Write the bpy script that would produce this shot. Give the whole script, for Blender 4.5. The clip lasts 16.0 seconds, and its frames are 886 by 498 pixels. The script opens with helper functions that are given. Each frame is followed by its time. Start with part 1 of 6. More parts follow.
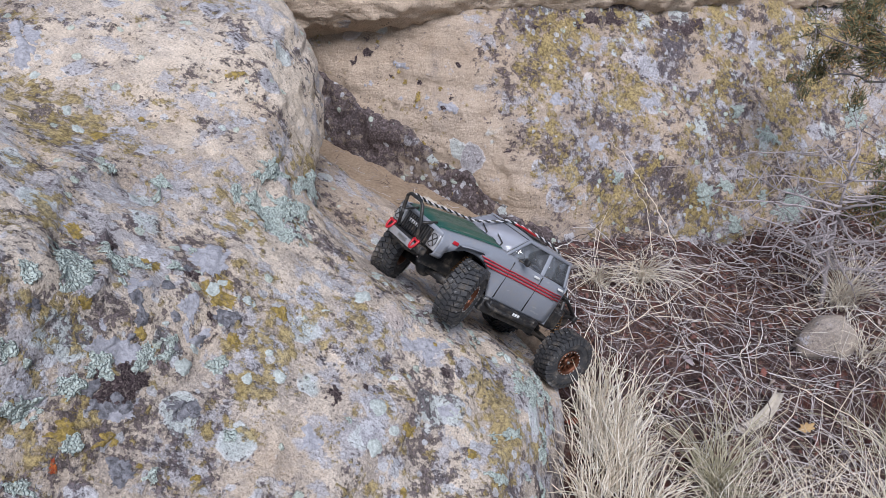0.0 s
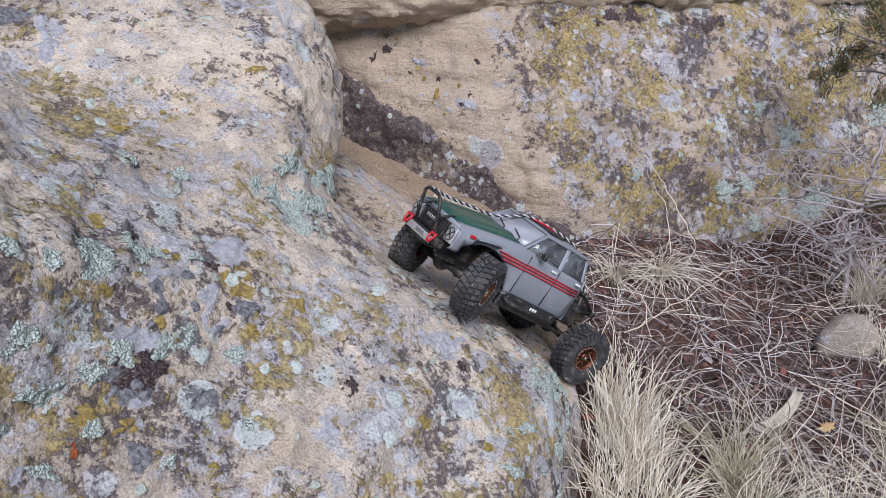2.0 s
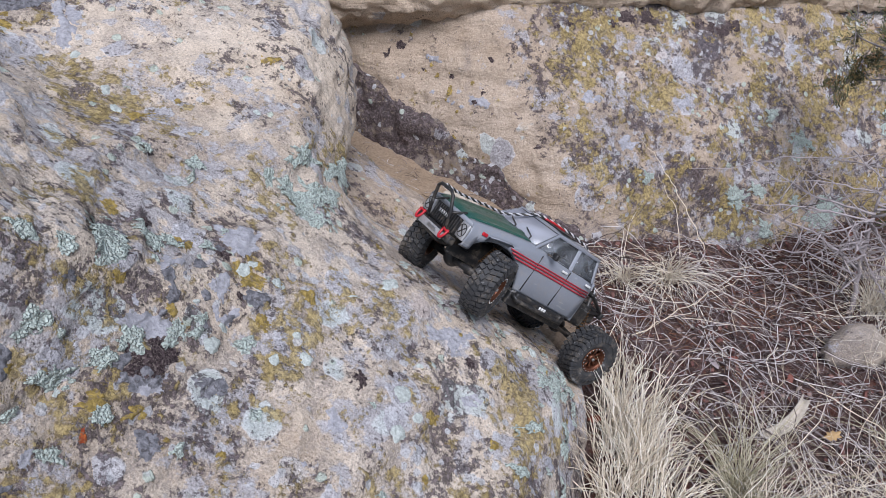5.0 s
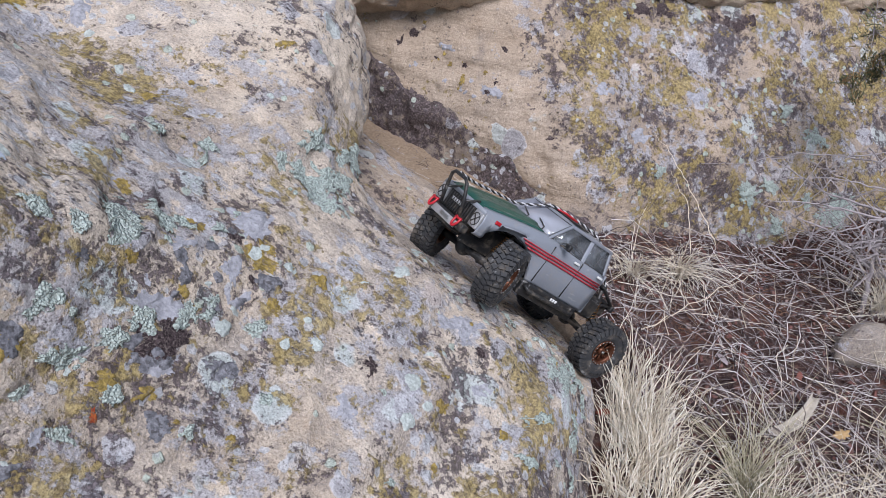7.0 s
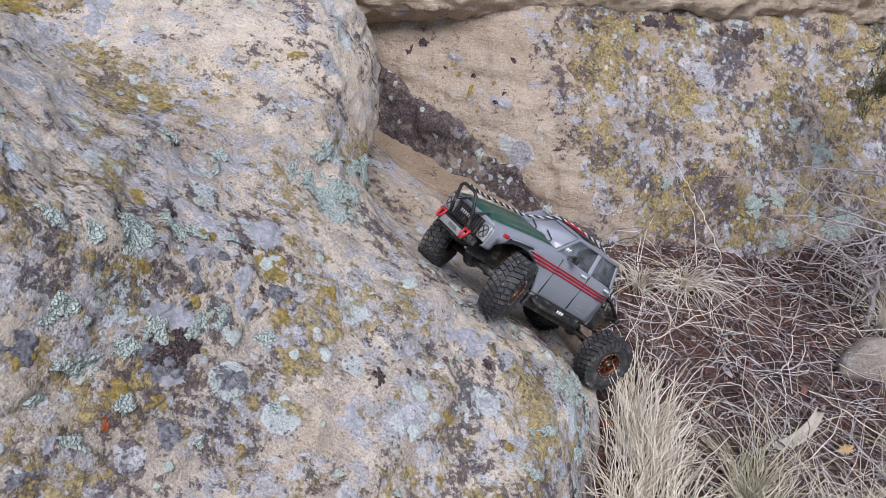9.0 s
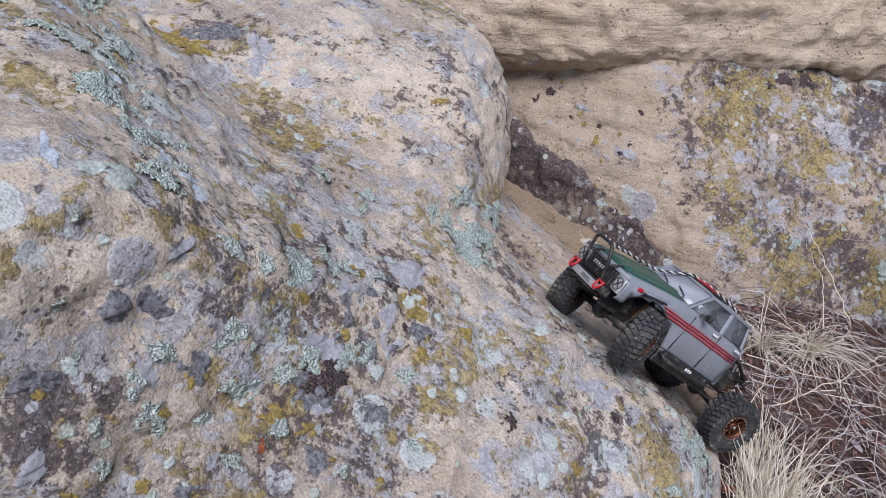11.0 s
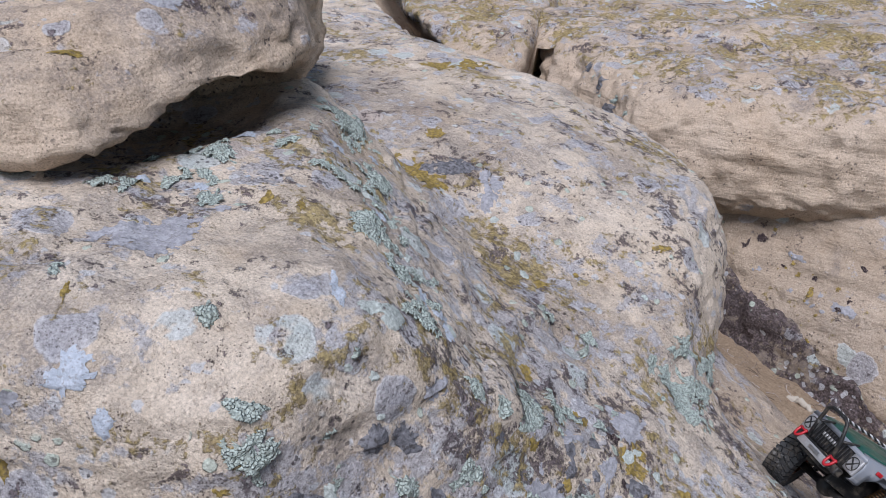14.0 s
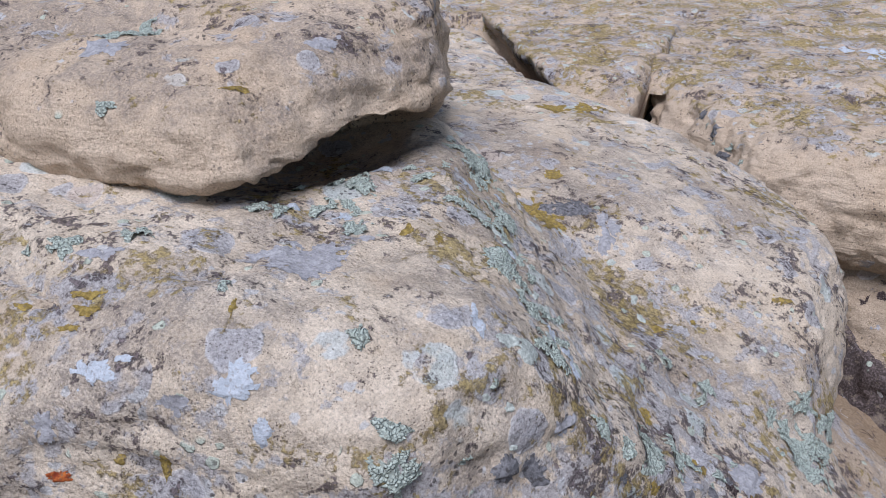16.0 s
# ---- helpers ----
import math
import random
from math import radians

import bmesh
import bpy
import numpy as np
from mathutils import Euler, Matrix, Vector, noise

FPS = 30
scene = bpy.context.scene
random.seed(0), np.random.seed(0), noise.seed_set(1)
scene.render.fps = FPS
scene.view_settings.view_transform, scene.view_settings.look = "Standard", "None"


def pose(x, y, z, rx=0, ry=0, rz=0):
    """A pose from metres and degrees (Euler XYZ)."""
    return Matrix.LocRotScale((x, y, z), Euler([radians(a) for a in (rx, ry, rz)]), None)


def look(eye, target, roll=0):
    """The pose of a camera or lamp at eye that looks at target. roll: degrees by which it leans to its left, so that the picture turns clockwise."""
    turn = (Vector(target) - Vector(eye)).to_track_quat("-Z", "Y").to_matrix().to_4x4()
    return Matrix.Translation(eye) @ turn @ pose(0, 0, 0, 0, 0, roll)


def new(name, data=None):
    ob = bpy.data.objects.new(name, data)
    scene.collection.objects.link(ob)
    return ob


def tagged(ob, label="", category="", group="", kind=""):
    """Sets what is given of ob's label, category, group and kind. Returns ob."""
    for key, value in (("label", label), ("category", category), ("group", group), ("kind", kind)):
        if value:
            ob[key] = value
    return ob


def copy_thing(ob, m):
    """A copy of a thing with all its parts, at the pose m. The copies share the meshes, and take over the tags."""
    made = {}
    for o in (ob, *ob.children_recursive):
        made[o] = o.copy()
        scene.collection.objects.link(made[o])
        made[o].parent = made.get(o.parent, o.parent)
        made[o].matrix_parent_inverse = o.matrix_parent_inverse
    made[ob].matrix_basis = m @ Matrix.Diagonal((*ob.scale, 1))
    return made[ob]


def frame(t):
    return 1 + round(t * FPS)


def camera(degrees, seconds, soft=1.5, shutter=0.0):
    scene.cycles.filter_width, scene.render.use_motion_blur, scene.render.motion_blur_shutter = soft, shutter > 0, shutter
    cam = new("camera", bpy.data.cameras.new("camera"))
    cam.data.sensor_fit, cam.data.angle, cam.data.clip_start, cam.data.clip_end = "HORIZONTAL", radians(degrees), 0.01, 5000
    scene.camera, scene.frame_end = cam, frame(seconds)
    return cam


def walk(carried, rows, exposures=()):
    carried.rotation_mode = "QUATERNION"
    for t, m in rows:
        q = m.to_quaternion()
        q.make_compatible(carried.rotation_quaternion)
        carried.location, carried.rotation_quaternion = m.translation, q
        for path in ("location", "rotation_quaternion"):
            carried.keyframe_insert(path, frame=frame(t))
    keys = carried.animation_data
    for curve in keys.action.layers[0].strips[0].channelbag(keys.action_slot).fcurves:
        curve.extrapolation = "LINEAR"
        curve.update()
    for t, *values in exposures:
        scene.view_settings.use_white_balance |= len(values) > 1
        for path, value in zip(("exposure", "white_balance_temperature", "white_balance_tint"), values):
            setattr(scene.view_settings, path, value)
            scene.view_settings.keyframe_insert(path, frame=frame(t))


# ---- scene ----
cam = camera(58.9, 16.0, soft=0.6)
PATH = [
    (0, (0.038, 0.036, 1.553), (0.016, 1.667, 0.395), 0.1),
    (0.5, (0.039, 0.035, 1.551), (0.003, 1.67, 0.399), 0.3),
    (1, (0.042, 0.03, 1.548), (0.006, 1.661, 0.392), 0.2),
    (1.5, (0.04, 0.025, 1.543), (-0.014, 1.656, 0.387), -0.2),
    (2, (0.04, 0.027, 1.545), (-0.029, 1.658, 0.389), -0.5),
    (2.5, (0.037, 0.026, 1.542), (-0.034, 1.656, 0.385), -0.5),
    (3, (0.034, 0.025, 1.544), (-0.038, 1.656, 0.389), 0.1),
    (3.5, (0.028, 0.027, 1.544), (-0.047, 1.658, 0.389), 0.6),
    (6, (0.028, 0.026, 1.531), (-0.053, 1.648, 0.364), 1.3),
    (6.5, (0.019, 0.027, 1.527), (-0.065, 1.645, 0.353), 1.7),
    (7, (0.014, 0.029, 1.528), (-0.073, 1.646, 0.355), 2.0),
    (7.5, (0.013, 0.027, 1.537), (-0.074, 1.644, 0.363), 2.4),
    (8, (0.014, 0.028, 1.541), (-0.073, 1.648, 0.371), 2.5),
    (10.5, (-0.041, 0.013, 1.55), (-0.271, 1.646, 0.417), 2.1),
    (11, (-0.066, 0.002, 1.561), (-0.397, 1.648, 0.474), 1.7),
    (11.5, (-0.084, -0.002, 1.568), (-0.5, 1.652, 0.524), 1.9),
    (12, (-0.095, -0.002, 1.573), (-0.576, 1.655, 0.561), 2.1),
    (12.5, (-0.113, -0.007, 1.585), (-0.654, 1.653, 0.61), 1.7),
    (13, (-0.136, -0.015, 1.597), (-0.751, 1.646, 0.667), 1.2),
    (13.5, (-0.154, -0.017, 1.606), (-0.841, 1.633, 0.708), 1.3),
    (14, (-0.166, -0.028, 1.619), (-0.922, 1.613, 0.761), 1.0),
    (14.5, (-0.167, -0.036, 1.628), (-0.986, 1.597, 0.813), 0.9),
    (15, (-0.172, -0.045, 1.63), (-1.04, 1.576, 0.842), 0.9),
    (15.5, (-0.194, -0.063, 1.628), (-1.105, 1.536, 0.845), 1.3),
    (16, (-0.205, -0.088, 1.633), (-1.168, 1.483, 0.856), 1.4),
]
walk(cam, [(t, look(eye, target, roll)) for t, eye, target, roll in PATH], [(0.0, 0.47), (8.0, 0.47), (11.0, 0.39), (12.5, 0.31), (14.0, 0.27), (16.0, 0.29)])

# ---- light: a bright, thinly overcast sky ----
world = bpy.data.worlds.new("overcast_sky")
scene.world = world
world.use_nodes = True
sky = world.node_tree.nodes.new("ShaderNodeTexSky")
sky.sky_type, sky.sun_disc = "NISHITA", False
sky.sun_elevation, sky.sun_rotation = radians(60), radians(200)
sky.air_density, sky.dust_density = 1.0, 1.0
haze = world.node_tree.nodes.new("ShaderNodeHueSaturation")  # thin cloud takes most of the blue out
haze.inputs["Saturation"].default_value = 0.8
world.node_tree.links.new(sky.outputs[0], haze.inputs["Color"])
world.node_tree.links.new(haze.outputs[0], world.node_tree.nodes["Background"].inputs[0])
world.node_tree.nodes["Background"].inputs[1].default_value = 0.076
sun = new("sun", bpy.data.lights.new("sun", "SUN"))
sun.data.energy, sun.data.angle, sun.data.color = 2.95, radians(30), (0.905, 0.90, 0.99)
sun.matrix_world = look((0, 0, 5), (-0.22, 0.75, 5 - 1.2))

# ---- node helpers ----
class Nodes:
    """Shortcuts for building one material's node tree."""

    def __init__(self, name):
        self.mat = bpy.data.materials.new(name)
        self.mat.use_nodes = True
        self.t = self.mat.node_tree
        self.bsdf = self.t.nodes["Principled BSDF"]
        self.co = self.t.nodes.new("ShaderNodeTexCoord").outputs["Object"]

    def put(self, socket, v):
        if isinstance(v, bpy.types.NodeSocket):
            self.t.links.new(v, socket)
        elif isinstance(v, (tuple, list)) and len(v) == 3 and socket.type == "RGBA":
            socket.default_value = (*v, 1)
        else:
            socket.default_value = v

    def math(self, op, a, b=0.0, clamp=False):
        n = self.t.nodes.new("ShaderNodeMath")
        n.operation, n.use_clamp = op, clamp
        self.put(n.inputs[0], a), self.put(n.inputs[1], b)
        return n.outputs[0]

    def noise(self, scale, detail=4.0, rough=0.55, co=None, dist=0.0, colour=False):
        n = self.t.nodes.new("ShaderNodeTexNoise")
        self.put(n.inputs["Vector"], co or self.co)
        n.inputs["Scale"].default_value, n.inputs["Detail"].default_value = scale, detail
        n.inputs["Roughness"].default_value, n.inputs["Distortion"].default_value = rough, dist
        return n.outputs["Color" if colour else "Fac"]

    def voronoi(self, scale, co=None, feature="F1", out="Distance", rnd=1.0):
        n = self.t.nodes.new("ShaderNodeTexVoronoi")
        n.feature = feature
        self.put(n.inputs["Vector"], co or self.co)
        n.inputs["Scale"].default_value, n.inputs["Randomness"].default_value = scale, rnd
        return n.outputs[out]

    def warp(self, scale, amount, co=None, detail=3.0):
        """The coordinates, pushed about by a noise."""
        v = self.t.nodes.new("ShaderNodeVectorMath")
        v.operation = "MULTIPLY_ADD"
        self.put(v.inputs[0], self.noise(scale, detail, colour=True, co=co))
        v.inputs[1].default_value = (amount,) * 3
        self.put(v.inputs[2], co or self.co)
        return v.outputs[0]

    def shift(self, x, y, z, s=(1, 1, 1), rot=(0, 0, 0)):
        m = self.t.nodes.new("ShaderNodeMapping")
        self.put(m.inputs["Vector"], self.co)
        m.inputs["Location"].default_value, m.inputs["Scale"].default_value = (x, y, z), s
        m.inputs["Rotation"].default_value = rot
        return m.outputs[0]

    def step(self, v, lo, hi):
        """0 below lo, 1 above hi; falls when lo > hi."""
        m = self.t.nodes.new("ShaderNodeMapRange")
        m.interpolation_type = "SMOOTHSTEP"
        self.put(m.inputs["Value"], v)
        up = lo < hi
        m.inputs["From Min"].default_value, m.inputs["From Max"].default_value = (lo, hi) if up else (hi, lo)
        m.inputs["To Min"].default_value, m.inputs["To Max"].default_value = (0, 1) if up else (1, 0)
        return m.outputs[0]

    def mix(self, fac, a, b, mode="MIX"):
        n = self.t.nodes.new("ShaderNodeMix")
        n.data_type, n.blend_type = "RGBA", mode
        self.put(n.inputs[0], fac), self.put(n.inputs[6], a), self.put(n.inputs[7], b)
        return n.outputs[2]

    def ramp(self, fac, stops):
        n = self.t.nodes.new("ShaderNodeValToRGB")
        self.put(n.inputs[0], fac)
        e = n.color_ramp.elements
        while len(e) < len(stops):
            e.new(0.5)
        for el, (p, c) in zip(e, stops):
            el.position, el.color = p, (*c, 1)
        return n.outputs[0]

    def axis(self, which):
        n = self.t.nodes.new("ShaderNodeSeparateXYZ")
        self.put(n.inputs[0], self.co)
        return n.outputs[which]

    def random(self):
        return self.t.nodes.new("ShaderNodeObjectInfo").outputs["Random"]

    def island(self):
        return self.t.nodes.new("ShaderNodeNewGeometry").outputs["Random Per Island"]

    def done(self, colour, rough=0.8, metal=0.0, height=None, depth=0.003, spec=0.5, **more):
        b = self.bsdf
        self.put(b.inputs["Base Color"], colour), self.put(b.inputs["Roughness"], rough)
        self.put(b.inputs["Metallic"], metal), self.put(b.inputs["Specular IOR Level"], spec)
        for k, v in more.items():
            self.put(b.inputs[k.replace("_", " ")], v)
        if height is not None:
            n = self.t.nodes.new("ShaderNodeBump")
            self.put(n.inputs["Height"], height)
            n.inputs["Distance"].default_value = depth
            self.put(b.inputs["Normal"], n.outputs[0])
        return self.mat


# ---- materials ----
def rock(name, smut=0.3, yellow=0.08, grey=0.2, discs=0.2, dark=0.06, pale=0.05, size=23, scaly=0.3, field=None, tan=1.0, seed=0.0, strata=0.0, warm=0.0):
    """Weathered pinkish-tan sandstone under crusts of lichen. smut..pale: the share of the stone that each crust covers; field: a socket that adds to the crusts."""
    k = Nodes(name)
    base = k.shift(seed, seed * 0.7, -seed)
    f = field(k) if field else 0.0
    fine = k.noise(75, 6, 0.72, base)
    grain = k.noise(300, 6, 0.82, base)
    wob = k.warp(34, 0.020, base, 6)
    wob2 = k.warp(90, 0.010, base, 4)

    def cover(share, patch, edge=0.012, spread=0.062):
        """A crisp mask of the patch noise that covers about the share given."""
        z = math.log((1 - share) / share) / 1.702
        v = k.math("ADD", patch, f)
        return k.step(v, 0.5 + spread * z - edge, 0.5 + spread * z + edge)

    def two(a, b, n, w=0.5):
        """Clumps of size 1/a broken up at size 1/b."""
        return k.math("ADD", k.math("MULTIPLY", k.noise(a, 3, 0.55, k.shift(n + seed, 2 * n, 3 - n)), w), k.math("MULTIPLY", k.noise(b, 6, 0.7, k.shift(n, seed - n, n)), 1 - w))

    stone = k.ramp(k.noise(6, 7, 0.66, base, 0.4), [(0.3, (0.42 * tan, 0.335 * tan, 0.255 * tan)), (0.45, (0.51 * tan, 0.43 * tan, 0.345 * tan)), (0.58, (0.575 * tan, 0.495 * tan, 0.41 * tan)), (0.72, (0.63 * tan, 0.555 * tan, 0.475 * tan))])
    if warm:
        stone = k.mix(warm, stone, (0.54 * tan, 0.41 * tan, 0.30 * tan))
    stone = k.mix(k.math("MULTIPLY", k.step(fine, 0.47, 0.3), 0.4), stone, (0.30, 0.22, 0.155))
    stone = k.mix(k.math("MULTIPLY", k.step(grain, 0.56, 0.68), 0.25), stone, (0.80, 0.71, 0.63))
    # grey-brown film, worn through in specks
    film = cover(smut, two(5.5, 26, 1.3, 0.6), 0.075)
    speck = k.step(k.math("ADD", k.math("MULTIPLY", k.noise(260, 4, 0.75, base), 0.7), k.math("MULTIPLY", fine, 0.3)), 0.43, 0.55)
    col = k.mix(k.math("MULTIPLY", film, k.math("ADD", k.math("MULTIPLY", speck, 0.5), 0.24)), stone, (0.20, 0.175, 0.165))
    # lavender-grey crusts: broad ragged ones, and round ones with thin pale rims
    greyc = k.ramp(k.noise(150, 5, 0.7, base), [(0.3, (0.25, 0.245, 0.262)), (0.5, (0.355, 0.352, 0.38)), (0.7, (0.46, 0.46, 0.49))])
    crust = cover(grey, two(8.0, 27, 4.1, 0.42), 0.022)
    col = k.mix(k.math("MULTIPLY", crust, 0.76), col, greyc)
    cell, pick = k.voronoi(size, wob, "F1"), k.voronoi(size, wob, "F1", "Color")
    disc = k.math("MULTIPLY", cover(discs, k.math("ADD", k.math("MULTIPLY", pick, 0.4), k.math("MULTIPLY", k.noise(5, 4, 0.6, k.shift(seed + 9, 2, 5)), 0.6)), 0.01, 0.085), k.step(cell, 0.50, 0.46))
    kind = k.math("FRACT", k.math("MULTIPLY", pick, 7.3))
    discc = k.mix(k.step(kind, 0.62, 0.64), greyc, k.mix(k.noise(170, 4, 0.7, base), (0.33, 0.375, 0.37), (0.58, 0.62, 0.61)))
    discc = k.mix(k.step(kind, 0.86, 0.88), discc, k.mix(k.noise(170, 4, 0.7, base), (0.36, 0.30, 0.27), (0.60, 0.53, 0.49)))
    discc = k.mix(k.math("MULTIPLY", k.step(cell, 0.37, 0.45), 0.35), discc, (0.66, 0.66, 0.68))
    col = k.mix(k.math("MULTIPLY", disc, 0.86), col, discc)
    # purple-black granular crust, thinning into single grains
    grains = k.noise(165, 4, 0.7, k.shift(2, seed, 8))
    black = cover(dark, k.math("ADD", two(8.5, 48, 7.7, 0.45), k.math("MULTIPLY", k.math("SUBTRACT", grains, 0.5), 0.28)), 0.022)
    blackc = k.mix(k.step(grains, 0.42, 0.66), (0.03, 0.022, 0.026), (0.17, 0.135, 0.145))
    col = k.mix(k.math("MULTIPLY", black, 0.86), col, blackc)
    # mustard crust in lumps
    lump = k.noise(58, 5, 0.68, k.shift(1, 4 - seed, 6))
    yel = cover(yellow, k.math("ADD", two(6.0, 34, 2.6, 0.5), k.math("MULTIPLY", k.math("SUBTRACT", lump, 0.5), 0.42)), 0.028, 0.075)
    col = k.mix(k.math("MULTIPLY", yel, 0.84), col, k.mix(k.step(k.noise(140, 4, 0.7, base), 0.36, 0.62), (0.17, 0.125, 0.055), (0.43, 0.335, 0.14)))
    # small whitish-green rosettes
    c2, p2 = k.voronoi(38, wob2, "F1"), k.voronoi(38, wob2, "F1", "Color")
    sp = k.math("MULTIPLY", cover(pale, k.math("ADD", k.math("MULTIPLY", p2, 0.4), k.math("MULTIPLY", k.noise(6, 3, 0.6, k.shift(1, 8 + seed, 2)), 0.6)), 0.01, 0.085), k.step(k.math("ADD", c2, k.math("MULTIPLY", p2, 0.25)), 0.52, 0.47))
    col = k.mix(k.math("MULTIPLY", sp, 0.86), col, k.mix(k.noise(210, 4, 0.7, base), (0.33, 0.385, 0.33), (0.60, 0.66, 0.585)))
    # clusters of small grey scales between the discs
    c3, p3 = k.voronoi(62, wob2, "F1"), k.voronoi(62, wob2, "F1", "Color")
    scales = k.math("MULTIPLY", cover(discs * scaly, k.math("ADD", k.math("MULTIPLY", p3, 0.4), k.math("MULTIPLY", k.noise(9, 4, 0.6, k.shift(seed + 4, 1, 9)), 0.6)), 0.01, 0.085), k.step(c3, 0.48, 0.42))
    col = k.mix(k.math("MULTIPLY", scales, 0.8), col, k.mix(p3, greyc, (0.50, 0.51, 0.53)))
    # black pin specks
    pin = k.math("MULTIPLY", k.step(k.voronoi(95, wob2), 0.30, 0.22), k.step(k.noise(10, 4, 0.6, k.shift(5, 5 + seed, 5)), 0.54, 0.62))
    col = k.mix(k.math("MULTIPLY", pin, 0.75), col, (0.05, 0.043, 0.046))
    crumb = k.ramp(grain, [(0.32, (0.42, 0.40, 0.40)), (0.45, (1.0, 1.0, 1.0)), (0.66, (1.42, 1.42, 1.43))])
    col = k.mix(0.9, col, crumb, "MULTIPLY")
    pit = k.math("MULTIPLY", k.step(k.voronoi(230, base), 0.26, 0.16), k.step(k.noise(34, 3, 0.6, k.shift(7, seed, 1)), 0.5, 0.6))
    col = k.mix(k.math("MULTIPLY", pit, 0.7), col, (0.07, 0.052, 0.045))
    h = k.math("ADD", k.math("MULTIPLY", k.noise(24, 6, 0.62, base), 0.8), k.math("MULTIPLY", k.noise(120, 6, 0.72, base), 0.32))
    for mask, lift in ((crust, 0.04), (disc, 0.08), (sp, 0.16), (black, 0.10), (yel, 0.12)):
        h = k.math("ADD", h, k.math("MULTIPLY", mask, lift))
    if strata:
        lay = k.noise(6, 6, 0.65, k.shift(seed, 0, 0, (0.35, 0.35, 5.0), (0.12, 0.05, 0)))
        h = k.math("ADD", h, k.math("MULTIPLY", lay, strata))
    rough = k.math("ADD", k.math("MULTIPLY", fine, 0.15), 0.8)
    return k.done(col, rough, height=h, depth=0.015, spec=0.2)


def plain(name, colour, rough=0.5, metal=0.0, spec=0.5, vary=0.15, scale=60, bump=0.0):
    k = Nodes(name)
    n = k.noise(scale, 5, 0.65)
    dim = tuple(c * (1 - 2 * vary) for c in colour)
    col = k.mix(n, dim, tuple(min(1.0, c * (1 + vary)) for c in colour))
    return k.done(col, k.math("ADD", k.math("MULTIPLY", n, 0.2), rough - 0.1), metal, n if bump else None, bump or 0.001, spec)


def sheltered(k):
    """The boulder's crown and rear dome are barer than its lower front."""
    wave = k.math("MULTIPLY", k.noise(3, 3, 0.6), 0.2)
    high = k.step(k.math("ADD", k.axis(2), wave), 1.11, 1.30)
    rear = k.step(k.math("ADD", k.axis(1), wave), 1.12, 1.32)
    return k.math("ADD", k.math("MULTIPLY", k.math("MAXIMUM", high, rear), -0.024), 0.009)


M_BOULDER = rock("boulder_sandstone", smut=0.40, yellow=0.16, grey=0.27, discs=0.2, dark=0.16, pale=0.07, size=16, seed=0.4, tan=1.07, field=sheltered)
M_WALL = rock("lichened_wall", smut=0.38, yellow=0.32, grey=0.31, discs=0.40, dark=0.33, pale=0.06, size=12, scaly=0.12, seed=2.2, warm=0.5, tan=0.78, strata=0.6,
              field=lambda k: k.math("MULTIPLY", k.math("SUBTRACT", k.step(k.math("ADD", k.math("ADD", k.axis(0), k.math("MULTIPLY", k.axis(2), 0.5)), k.math("MULTIPLY", k.noise(4, 5, 0.6), 0.35)), 0.57, 0.81), 1.0), 0.088))
M_PLATEAU = rock("plateau_sandstone", smut=0.3, yellow=0.36, grey=0.26, discs=0.16, dark=0.12, pale=0.04, seed=5.1, strata=0.7, warm=0.5, tan=0.95,
                 field=lambda k: k.math("MULTIPLY", k.math("SUBTRACT", k.step(k.axis(2), 1.03, 1.16), 1.0), 0.16))
M_OVERHANG = rock("overhang_sandstone", smut=0.6, yellow=0.10, grey=0.14, discs=0.08, dark=0.10, pale=0.04, seed=7.3, strata=0.5, warm=0.5, tan=0.98,
                  field=lambda k: k.math("MULTIPLY", k.math("SUBTRACT", k.step(k.axis(2), 1.34, 1.45), 1.0), 0.10))
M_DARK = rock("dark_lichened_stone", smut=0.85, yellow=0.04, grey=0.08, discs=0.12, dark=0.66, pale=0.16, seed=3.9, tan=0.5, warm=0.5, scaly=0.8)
M_SLAB = rock("pale_slab", smut=0.42, yellow=0.05, grey=0.24, discs=0.14, dark=0.14, pale=0.08, seed=1.3, warm=0.4, tan=0.8)


# ---- rock shapes ----
def value_noise(p, cell, seed=0):
    """Smooth noise from -1 to 1 at the points p, with lumps about cell metres wide."""
    q = np.asarray(p, dtype=np.float64) / cell + 1000.0
    i = np.floor(q).astype(np.int64)
    f = q - i
    f = f * f * (3 - 2 * f)
    out = np.zeros(len(q))
    for dx in (0, 1):
        for dy in (0, 1):
            for dz in (0, 1):
                h = (i[:, 0] + dx) * 374761393 + (i[:, 1] + dy) * 668265263 + (i[:, 2] + dz) * 2147483647 + seed * 974711
                h = (h ^ (h >> 13)) * 1274126177
                h = (h ^ (h >> 16)) & 0xFFFF
                w = (f[:, 0] if dx else 1 - f[:, 0]) * (f[:, 1] if dy else 1 - f[:, 1]) * (f[:, 2] if dz else 1 - f[:, 2])
                out += w * (h / 32767.5 - 1)
    return out


def fractal(p, cell, octaves=4, seed=0, gain=0.5):
    return sum(gain ** o * value_noise(p, cell / 2 ** o, seed + 31 * o) for o in range(octaves))


def smax(parts, k):
    """Rounded intersection: the faces meet in an edge of about k metres' radius."""
    top = np.maximum.reduce(parts)
    return top + k * np.log(sum(np.exp((f - top) / k) for f in parts))


def smin(parts, k):
    return -smax([-f for f in parts], k)


